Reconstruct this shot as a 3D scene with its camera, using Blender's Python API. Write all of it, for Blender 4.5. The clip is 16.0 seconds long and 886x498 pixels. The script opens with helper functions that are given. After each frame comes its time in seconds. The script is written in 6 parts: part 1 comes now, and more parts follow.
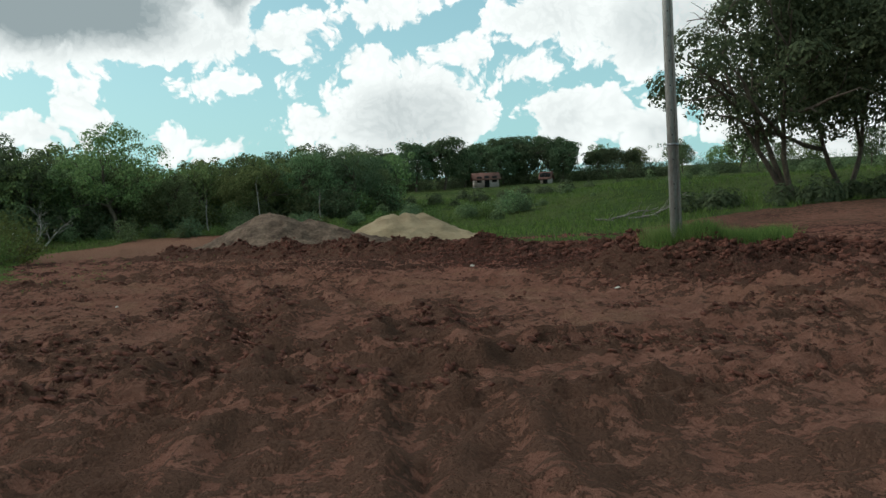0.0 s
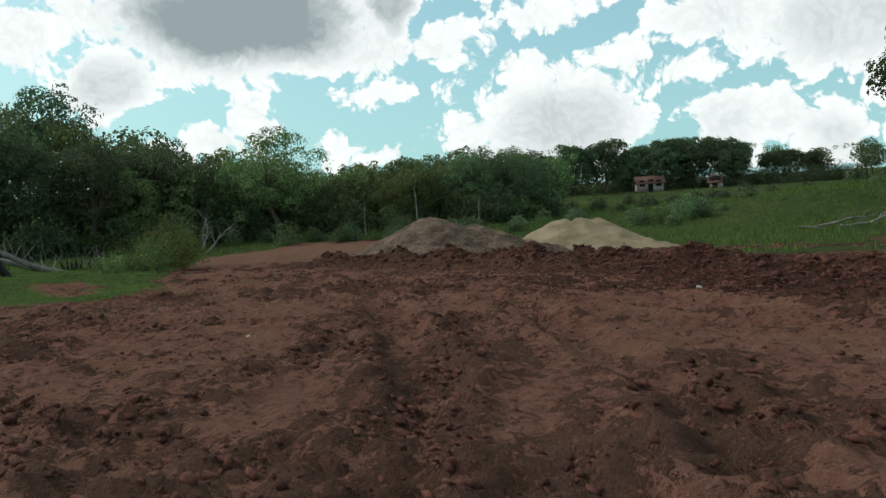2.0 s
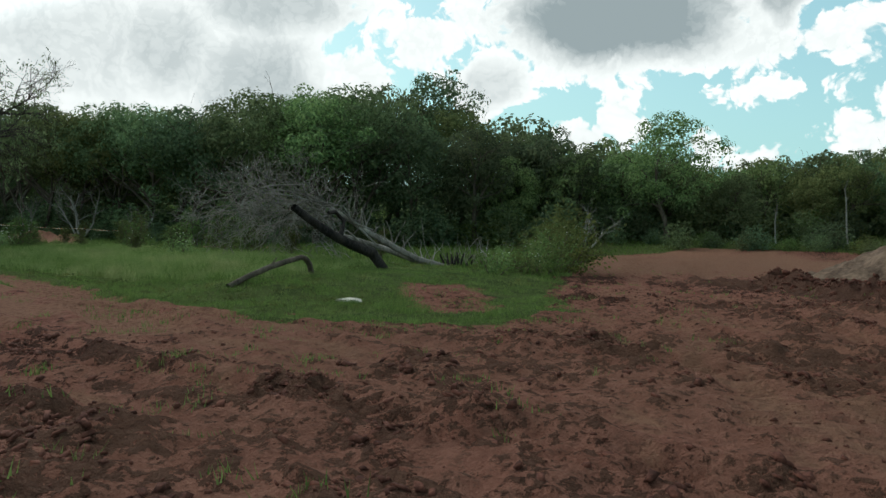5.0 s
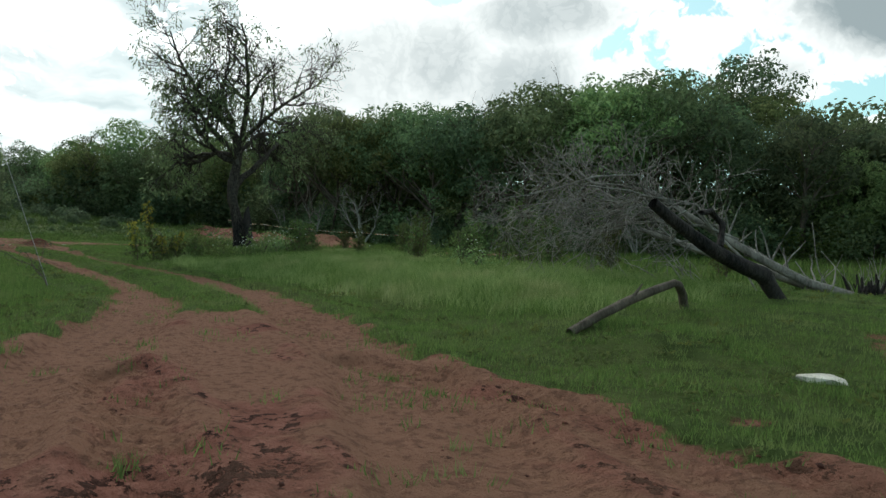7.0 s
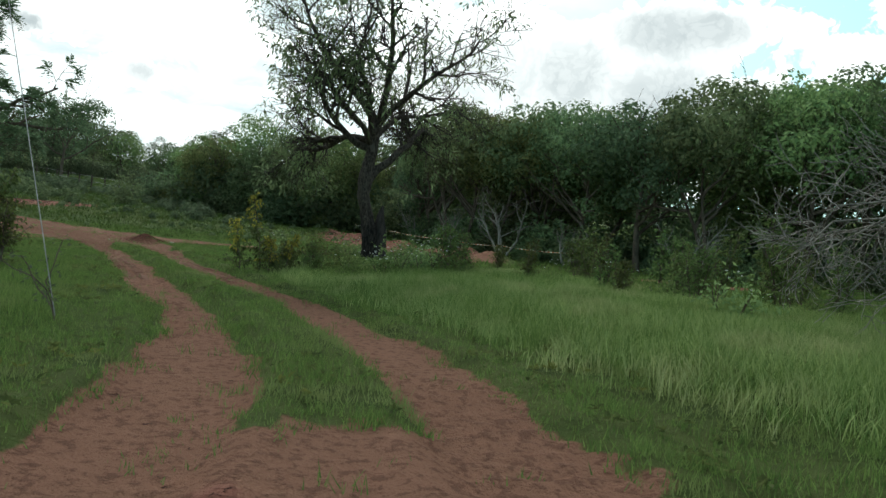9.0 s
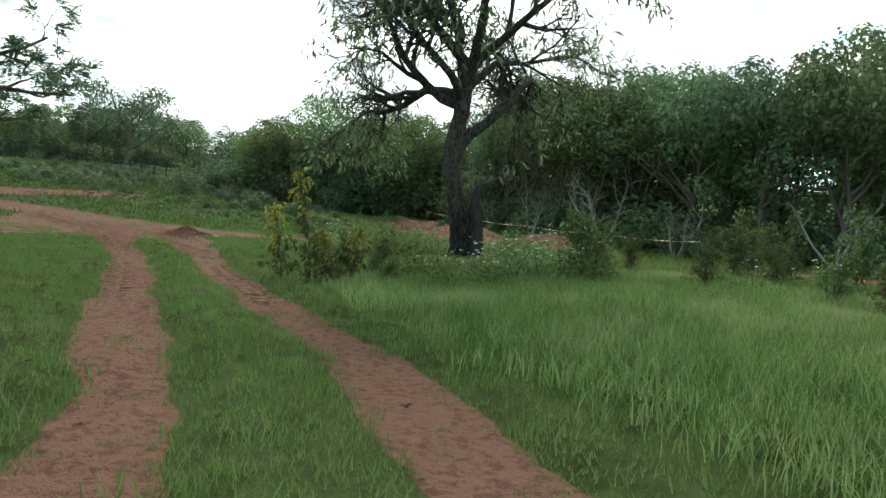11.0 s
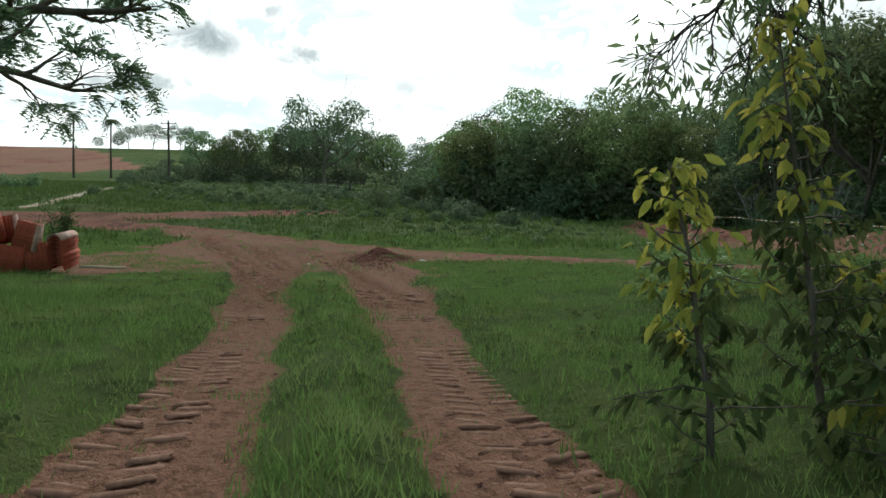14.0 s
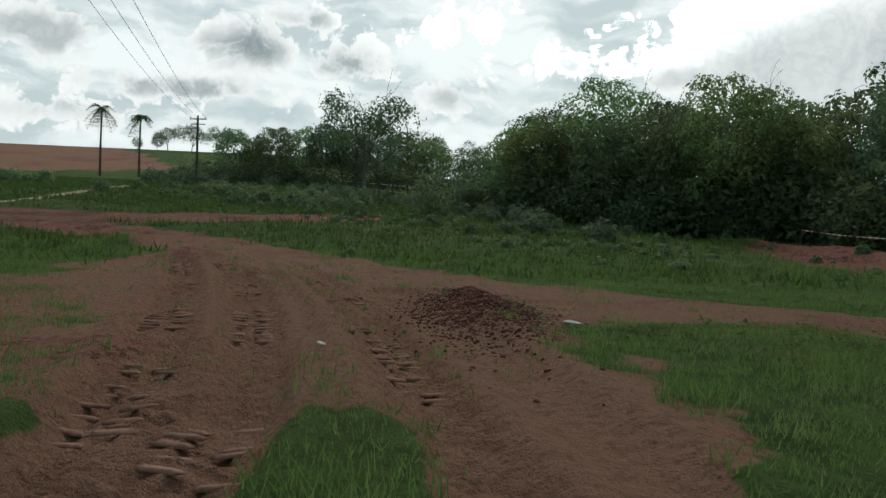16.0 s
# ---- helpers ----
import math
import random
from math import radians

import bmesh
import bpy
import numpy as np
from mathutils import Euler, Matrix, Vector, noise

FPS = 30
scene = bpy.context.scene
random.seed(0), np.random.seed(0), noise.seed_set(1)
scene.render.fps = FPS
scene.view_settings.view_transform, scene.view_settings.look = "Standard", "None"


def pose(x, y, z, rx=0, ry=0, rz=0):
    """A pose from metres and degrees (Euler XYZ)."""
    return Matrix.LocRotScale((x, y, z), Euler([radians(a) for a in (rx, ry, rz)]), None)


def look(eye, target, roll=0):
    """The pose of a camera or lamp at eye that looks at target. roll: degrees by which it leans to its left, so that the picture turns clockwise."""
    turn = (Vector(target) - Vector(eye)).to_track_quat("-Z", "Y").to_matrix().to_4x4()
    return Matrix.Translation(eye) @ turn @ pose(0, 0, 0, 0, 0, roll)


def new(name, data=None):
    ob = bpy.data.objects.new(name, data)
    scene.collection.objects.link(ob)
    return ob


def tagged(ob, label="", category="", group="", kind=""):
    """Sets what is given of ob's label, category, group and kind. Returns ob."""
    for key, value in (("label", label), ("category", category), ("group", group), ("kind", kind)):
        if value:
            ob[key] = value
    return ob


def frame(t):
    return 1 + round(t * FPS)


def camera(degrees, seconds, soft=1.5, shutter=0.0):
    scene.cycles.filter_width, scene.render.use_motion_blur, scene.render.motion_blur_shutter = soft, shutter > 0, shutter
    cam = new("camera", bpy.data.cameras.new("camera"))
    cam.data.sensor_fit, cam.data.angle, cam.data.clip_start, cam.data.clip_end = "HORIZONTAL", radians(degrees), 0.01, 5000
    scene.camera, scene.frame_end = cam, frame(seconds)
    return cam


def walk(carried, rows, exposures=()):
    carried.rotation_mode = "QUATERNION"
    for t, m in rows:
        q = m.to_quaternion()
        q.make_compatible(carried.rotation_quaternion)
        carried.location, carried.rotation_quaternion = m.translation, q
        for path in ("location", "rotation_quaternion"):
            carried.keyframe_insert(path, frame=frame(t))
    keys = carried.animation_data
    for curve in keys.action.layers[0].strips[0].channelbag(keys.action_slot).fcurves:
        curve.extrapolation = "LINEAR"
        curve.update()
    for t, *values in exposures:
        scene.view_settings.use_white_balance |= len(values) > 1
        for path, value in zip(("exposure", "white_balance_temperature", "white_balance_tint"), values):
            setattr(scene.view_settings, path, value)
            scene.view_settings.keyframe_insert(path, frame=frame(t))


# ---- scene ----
cam = camera(58.8, 16.0)
METRES, EYE, TILT, LEAN, TURN = 50.0, 1.2, 0.0, 0.0, 0.0
ROWS = [
    (0.0, 0.0, 0.0, 0.0, -0.14, -2.62, 3.08),
    (0.5, -0.0027, 0.0168, -0.0, 1.52, -2.35, 3.2),
    (1.0, -0.0065, 0.0338, -0.0, 3.7, -1.88, 3.25),
    (1.5, -0.0126, 0.0514, 0.0002, 7.02, -1.64, 2.95),
    (2.0, -0.0198, 0.0692, 0.0006, 10.95, -1.69, 2.7),
    (2.5, -0.0284, 0.0871, 0.001, 14.58, -1.18, 2.32),
    (3.0, -0.0392, 0.1059, 0.0012, 18.43, -1.01, 1.61),
    (3.5, -0.0519, 0.1251, 0.0018, 22.46, -1.08, 1.04),
    (4.0, -0.0666, 0.1448, 0.0024, 26.76, -0.84, 0.85),
    (4.5, -0.0849, 0.165, 0.0025, 31.74, -1.14, 0.18),
    (5.0, -0.1072, 0.1845, 0.0029, 36.78, -1.48, -1.12),
    (7.5, -0.2516, 0.2631, 0.002, 59.73, -1.94, -1.21),
    (8.0, -0.2843, 0.2743, 0.0019, 62.4, -2.49, -1.3),
    (8.5, -0.3185, 0.2843, 0.0018, 63.5, -1.7, -2.96),
    (9.0, -0.3515, 0.2938, 0.0009, 64.71, -1.03, -4.72),
    (11.5, -0.4949, 0.3304, 0.0005, 71.57, -2.24, -3.32),
    (12.0, -0.5267, 0.3341, -0.0002, 74.18, -1.78, -3.5),
    (12.5, -0.5594, 0.337, -0.0008, 76.79, -2.65, -3.63),
    (13.0, -0.5918, 0.3386, -0.0014, 79.96, -2.43, -3.1),
    (13.5, -0.6282, 0.3391, -0.0026, 81.87, -3.39, -1.64),
    (14.0, -0.6668, 0.3375, -0.0037, 83.58, -2.29, -0.64),
    (14.5, -0.7068, 0.3362, -0.0046, 85.23, -2.7, -1.14),
    (15.0, -0.7605, 0.3345, -0.0041, 84.61, -1.2, -1.36),
    (15.5, -0.8083, 0.3326, -0.0037, 84.94, -0.5, -1.31),
    (16.0, -0.8584, 0.3299, -0.0043, 86.31, -1.6, -2.2),
]
EXPOSURES = [(0.0, -0.44), (5.0, -0.38), (7.5, -0.2), (9.0, -0.05), (11.5, 0.62), (12.5, 0.66), (13.5, 0.3), (14.5, -0.24), (16.0, -0.58)]
walk(cam, [(t, pose(0, 0, EYE, TILT, LEAN, TURN) @ pose(METRES * x, METRES * y, METRES * z, 90 + pitch, roll, yaw)) for t, x, y, z, yaw, pitch, roll in ROWS],
     EXPOSURES)

# ---- sky and light ----
SUN_AZ, SUN_EL = -78.0, 40.0  # degrees from +y towards +x; height


def link(tree, a, b):
    tree.links.new(a, b)


def math_node(tree, op, a, b=None, c=None, clamp=False):
    n = tree.nodes.new("ShaderNodeMath")
    n.operation, n.use_clamp = op, clamp
    for k, v in enumerate((a, b, c)):
        if v is None:
            continue
        if isinstance(v, (int, float)):
            n.inputs[k].default_value = v
        else:
            tree.links.new(v, n.inputs[k])
    return n.outputs[0]


def ramp_node(tree, v, lo, hi, a=0.0, b=1.0):
    n = tree.nodes.new("ShaderNodeMapRange")
    n.interpolation_type = "SMOOTHSTEP"
    tree.links.new(v, n.inputs[0])
    for k, q in zip((1, 2, 3, 4), (lo, hi, a, b)):
        n.inputs[k].default_value = q
    return n.outputs[0]


def mix_node(tree, fac, a, b, blend="MIX"):
    n = tree.nodes.new("ShaderNodeMix")
    n.data_type, n.blend_type = "RGBA", blend
    for sock, v in ((n.inputs[0], fac), (n.inputs[6], a), (n.inputs[7], b)):
        if isinstance(v, (int, float)):
            sock.default_value = v
        elif isinstance(v, tuple):
            sock.default_value = (*v[:3], 1)
        else:
            tree.links.new(v, sock)
    return n.outputs[2]


def noise_node(tree, vec, scale, detail=6.0, rough=0.55, dist=0.0):
    n = tree.nodes.new("ShaderNodeTexNoise")
    n.inputs["Scale"].default_value, n.inputs["Detail"].default_value = scale, detail
    n.inputs["Roughness"].default_value, n.inputs["Distortion"].default_value = rough, dist
    if vec is not None:
        tree.links.new(vec, n.inputs["Vector"])
    return n.outputs[0]


world = bpy.data.worlds.new("overcast_sky")
scene.world = world
world.use_nodes = True
wt = world.node_tree
wt.nodes.clear()
sky = wt.nodes.new("ShaderNodeTexSky")
sky.sky_type, sky.sun_disc = "NISHITA", False
sky.sun_elevation, sky.sun_rotation = radians(SUN_EL), radians(SUN_AZ)
sky.air_density, sky.dust_density, sky.ozone_density = 1.0, 1.5, 1.0
coord = wt.nodes.new("ShaderNodeTexCoord")
sep = wt.nodes.new("ShaderNodeSeparateXYZ")
link(wt, coord.outputs["Generated"], sep.inputs[0])
azim = math_node(wt, "MULTIPLY", math_node(wt, "ARCTAN2", sep.outputs[0], sep.outputs[1]), 57.2958)
elev = math_node(wt, "MULTIPLY", math_node(wt, "ARCSINE", sep.outputs[2]), 57.2958)
# the sky as a flat chart in degrees, its outlines pushed about by billows
chart = wt.nodes.new("ShaderNodeCombineXYZ")
link(wt, azim, chart.inputs[0])
link(wt, elev, chart.inputs[1])


def vec_node(tree, op, a, b, c=None):
    n = tree.nodes.new("ShaderNodeVectorMath")
    n.operation = op
    for k, v in enumerate((a, b, c)):
        if v is None:
            continue
        if isinstance(v, tuple):
            n.inputs[k].default_value = v
        else:
            tree.links.new(v, n.inputs[k])
    return n.outputs["Value"] if op == "LENGTH" else n.outputs[0]


def billow_node(tree, vec, scale, detail):
    """Rounded cauliflower lumps: 1 at a lump's middle, 0 in the creases."""
    n = tree.nodes.new("ShaderNodeTexVoronoi")
    n.voronoi_dimensions, n.feature, n.normalize = "2D", "SMOOTH_F1", True
    n.inputs["Scale"].default_value, n.inputs["Detail"].default_value = scale, detail
    n.inputs["Roughness"].default_value, n.inputs["Smoothness"].default_value = 0.55, 0.25
    tree.links.new(vec, n.inputs["Vector"])
    return ramp_node(tree, n.outputs["Distance"], 0.52, 0.08)


def colour_noise(tree, vec, scale, detail):
    n = tree.nodes.new("ShaderNodeTexNoise")
    n.noise_dimensions = "2D"
    n.inputs["Scale"].default_value, n.inputs["Detail"].default_value, n.inputs["Roughness"].default_value = scale, detail, 0.55
    tree.links.new(vec, n.inputs["Vector"])
    return n.outputs["Color"]


push = vec_node(wt, "MULTIPLY_ADD", colour_noise(wt, chart.outputs[0], 0.22, 5.0), (3.4, 2.2, 0.0), (-1.7, -1.1, 0.0))
moved = vec_node(wt, "ADD", chart.outputs[0], push)
billow = billow_node(wt, moved, 0.34, 3.0)
small = billow_node(wt, moved, 1.5, 2.0)
fluff = noise_node(wt, chart.outputs[0], 0.9, 6.0, 0.6)
haze = noise_node(wt, vec_node(wt, "MULTIPLY", moved, (0.10, 0.34, 1.0)), 1.0, 5.0, 0.55)
CLOUD = {"deep": None, "grey": None}


def cumulus(az0, el0, ra, re, g):
    """A heap of cloud: its middle and half widths in degrees, and how grey its body is."""
    q = vec_node(wt, "MULTIPLY_ADD", moved, (1 / ra, 1 / re, 0.0), (-az0 / ra, -el0 / re, 0.0))
    b = math_node(wt, "MULTIPLY_ADD", vec_node(wt, "LENGTH", q, None), -re, re)
    w = math_node(wt, "MULTIPLY", ramp_node(wt, b, 0.0, 0.75 * re), g)
    CLOUD["deep"] = b if CLOUD["deep"] is None else math_node(wt, "SMOOTH_MAX", CLOUD["deep"], b, 0.5)
    CLOUD["grey"] = w if CLOUD["grey"] is None else math_node(wt, "MAXIMUM", CLOUD["grey"], w)


# the great flat grey cloud over the north-west, and the wisps under it
cumulus(-24.5, 14.9, 11.0, 4.6, 1.2), cumulus(-15.5, 12.7, 5.0, 2.0, 0.15), cumulus(-33.7, 14.7, 4.5, 1.4, 0.1), cumulus(-14.2, 15.8, 2.8, 3.0, 0.7)
cumulus(-14.7, 9.6, 3.6, 0.8, 0.0), cumulus(-26.0, 18.0, 14.0, 3.2, 1.3)
# small towers low behind the wood
cumulus(-24.3, 8.0, 1.5, 2.2, 0.0), cumulus(-26.6, 6.6, 2.6, 1.6, 0.1), cumulus(-29.3, 5.4, 1.8, 1.2, 0.0), cumulus(-18.4, 5.5, 2.6, 1.0, 0.0), cumulus(-14.6, 5.4, 2.4, 0.9, 0.0)
# the towering heap to the north
cumulus(-5.1, 11.0, 2.6, 1.6, 0.0), cumulus(-1.9, 10.8, 2.8, 1.5, 0.0), cumulus(-8.6, 6.4, 2.8, 1.9, 0.0), cumulus(-2.0, 6.8, 6.4, 4.2, 0.42)
cumulus(2.2, 10.9, 2.0, 1.5, 0.0), cumulus(6.4, 10.0, 1.9, 1.3, 0.0), cumulus(9.6, 6.0, 3.7, 2.9, 0.2), cumulus(12.8, 6.2, 2.6, 2.2, 0.1), cumulus(15.5, 4.9, 2.6, 2.2, 0.3)
cumulus(-3.3, 14.0, 3.6, 1.5, 0.05), cumulus(9.0, 13.2, 6.0, 2.3, 0.15), cumulus(16.5, 12.0, 6.6, 3.6, 0.35), cumulus(-10.6, 12.7, 3.2, 1.6, 0.05), cumulus(4.0, 17.5, 14.0, 2.6, 0.3), cumulus(26.0, 8.0, 8.0, 7.0, 0.3), cumulus(42.0, 14.0, 12.0, 9.0, 0.5)
# soft grey masses towards the west
cumulus(-50.0, 9.5, 6.5, 5.8, 0.6), cumulus(-43.2, 10.8, 3.4, 2.4, 0.05), cumulus(-38.7, 12.9, 2.5, 2.4, 0.1), cumulus(-33.4, 10.4, 3.2, 2.6, 0.4), cumulus(-49.0, 15.0, 8.0, 2.8, 0.6), cumulus(-62.4, 11.7, 9.0, 5.5, 0.35), cumulus(-56.0, 11.7, 5.0, 4.6, 0.5)
# ranks of small grey heaps down the western sky
cumulus(-100.9, 11.8, 4.1, 2.2, 0.85), cumulus(-93.8, 11.4, 2.9, 1.3, 0.8), cumulus(-105.0, 8.8, 7.5, 1.3, 0.75), cumulus(-113.5, 11.6, 4.9, 1.8, 0.6), cumulus(-96.5, 14.2, 2.6, 1.3, 0.7), cumulus(-84.0, 15.0, 2.2, 1.1, 0.7)
cumulus(-78.0, 11.8, 4.2, 1.1, 0.5), cumulus(-70.0, 11.0, 3.0, 1.2, 0.4), cumulus(-68.0, 13.8, 5.0, 1.1, 0.35), cumulus(-88.0, 13.4, 2.6, 0.9, 0.6), cumulus(-86.0, 9.2, 3.0, 1.2, 0.5), cumulus(-112.6, 6.6, 5.0, 1.0, 0.5), cumulus(-122.0, 9.0, 6.0, 2.0, 0.7)
deep = math_node(wt, "ADD", CLOUD["deep"], math_node(wt, "MULTIPLY_ADD", billow, 1.7, -0.72))
deep = math_node(wt, "ADD", deep, math_node(wt, "MULTIPLY_ADD", small, 0.5, -0.27))
edge = math_node(wt, "ADD", deep, math_node(wt, "MULTIPLY_ADD", fluff, 0.5, -0.28))
cover = ramp_node(wt, edge, 0.0, 0.5)
# broken grey deck overhead
high = ramp_node(wt, elev, 18.0, 34.0)
broad = noise_node(wt, coord.outputs["Generated"], 3.2, 4.0, 0.5)
veil = math_node(wt, "MULTIPLY", high, ramp_node(wt, broad, 0.26, 0.42))
cover = math_node(wt, "MAXIMUM", cover, veil)
grey = math_node(wt, "MULTIPLY", CLOUD["grey"], ramp_node(wt, edge, 0.1, 1.5))
grey = math_node(wt, "MAXIMUM", grey, math_node(wt, "MULTIPLY", high, ramp_node(wt, broad, 0.25, 0.6, 0.9, 1.2)))
# creases between the billows are a little darker
shade = math_node(wt, "ADD", grey, math_node(wt, "MULTIPLY", math_node(wt, "ADD", ramp_node(wt, small, 0.75, 0.25), ramp_node(wt, billow, 0.7, 0.2)), 0.08), clamp=True)
cloud = mix_node(wt, shade, (1.36, 1.44, 1.42), (0.42, 0.515, 0.54))
# cloud near the hidden sun is lit through and far brighter
dot = wt.nodes.new("ShaderNodeVectorMath")
dot.operation = "DOT_PRODUCT"
link(wt, coord.outputs["Generated"], dot.inputs[0])
dot.inputs[1].default_value = (math.sin(radians(SUN_AZ)) * math.cos(radians(SUN_EL)), math.cos(radians(SUN_AZ)) * math.cos(radians(SUN_EL)), math.sin(radians(SUN_EL)))
lit = ramp_node(wt, dot.outputs["Value"], 0.86, 1.0, 1.0, 9.0)
bright = wt.nodes.new("ShaderNodeVectorMath")
bright.operation = "SCALE"
link(wt, cloud, bright.inputs[0])
link(wt, lit, bright.inputs["Scale"])
cloud = bright.outputs[0]
blue = mix_node(wt, 1.0, sky.outputs[0], (0.19, 0.22, 0.18), "MULTIPLY")
mist = ramp_node(wt, elev, 14.0, 0.0, 0.45, 0.75)
blue = mix_node(wt, mist, blue, (0.46, 0.92, 1.02))
# thin bright cloud whitens the sky on the sun's side
west = ramp_node(wt, azim, -50.0, -70.0, 0.0, 0.94)
blue = mix_node(wt, west, blue, mix_node(wt, ramp_node(wt, haze, 0.36, 0.60), (0.80, 0.94, 0.97), (1.35, 1.45, 1.45)))
full = mix_node(wt, cover, blue, cloud)
bg = wt.nodes.new("ShaderNodeBackground")
bg.inputs[1].default_value = 1.0
link(wt, full, bg.inputs[0])
wo = wt.nodes.new("ShaderNodeOutputWorld")
link(wt, bg.outputs[0], wo.inputs[0])

sun = new("sun", bpy.data.lights.new("sun", "SUN"))
sun.data.energy, sun.data.angle, sun.data.color = 1.3, radians(10), (1.0, 0.96, 0.9)
az, el = radians(SUN_AZ), radians(SUN_EL)
sun_way = Vector((math.sin(az) * math.cos(el), math.cos(az) * math.cos(el), math.sin(el)))
sun.matrix_world = look(sun_way * 60, (0, 0, 0))


# ---- materials ----
def material(name):
    m = bpy.data.materials.new(name)
    m.use_nodes = True
    t = m.node_tree
    t.nodes.clear()
    out = t.nodes.new("ShaderNodeOutputMaterial")
    p = t.nodes.new("ShaderNodeBsdfPrincipled")
    t.links.new(p.outputs[0], out.inputs[0])
    return m, t, p, out


def position(tree, scale=(1, 1, 1)):
    c = tree.nodes.new("ShaderNodeTexCoord")
    mp = tree.nodes.new("ShaderNodeMapping")
    mp.inputs["Scale"].default_value = scale
    tree.links.new(c.outputs["Object"], mp.inputs[0])
    return mp.outputs[0]


def bump(tree, p, height, strength=0.5, distance=0.02):
    b = tree.nodes.new("ShaderNodeBump")
    b.inputs["Strength"].default_value, b.inputs["Distance"].default_value = strength, distance
    tree.links.new(height, b.inputs["Height"])
    tree.links.new(b.outputs[0], p.inputs["Normal"])


def surface(name, dark, light, scale=3.0, fine=40.0, rough=0.85, relief=0.4, stretch=(1, 1, 1), metal=0.0, depth=0.02):
    """Two-scale mottled surface with fine relief."""
    m, t, p, _ = material(name)
    pos = position(t, stretch)
    a, b = noise_node(t, pos, scale, 5.0), noise_node(t, pos, fine, 3.0)
    mixv = ramp_node(t, math_node(t, "ADD", math_node(t, "MULTIPLY", a, 0.6), math_node(t, "MULTIPLY", b, 0.4)), 0.34, 0.66)
    link(t, mix_node(t, mixv, dark, light), p.inputs["Base Color"])
    p.inputs["Roughness"].default_value, p.inputs["Metallic"].default_value = rough, metal
    p.inputs["Specular IOR Level"].default_value = 0.5 if metal else max(0.1, 1.0 - rough)
    bump(t, p, b, relief, depth)
    return m


def foliage(name, dark, light, tip=None, glow=0.45, hue=0.04):
    """Leaves: each leaf and each plant its own green, light passing through."""
    m, t, p, out = material(name)
    geo, info = t.nodes.new("ShaderNodeNewGeometry"), t.nodes.new("ShaderNodeObjectInfo")
    col = mix_node(t, geo.outputs["Random Per Island"], dark, light)
    if tip:
        pos = position(t)
        col = mix_node(t, ramp_node(t, noise_node(t, pos, 0.9, 2.0), 0.5, 0.72), col, tip)
    h = t.nodes.new("ShaderNodeHueSaturation")
    link(t, ramp_node(t, info.outputs["Random"], 0, 1, 0.5 - hue, 0.5 + hue * 0.6), h.inputs["Hue"])
    link(t, ramp_node(t, info.outputs["Random"], 0, 1, 0.75, 1.25), h.inputs["Value"])
    link(t, col, h.inputs["Color"])
    link(t, h.outputs[0], p.inputs["Base Color"])
    p.inputs["Roughness"].default_value = 0.65
    p.inputs["Specular IOR Level"].default_value = 0.03
    tr = t.nodes.new("ShaderNodeBsdfTranslucent")
    link(t, h.outputs[0], tr.inputs[0])
    ms = t.nodes.new("ShaderNodeMixShader")
    ms.inputs[0].default_value = glow
    link(t, p.outputs[0], ms.inputs[1])
    link(t, tr.outputs[0], ms.inputs[2])
    link(t, ms.outputs[0], out.inputs[0])
    return m


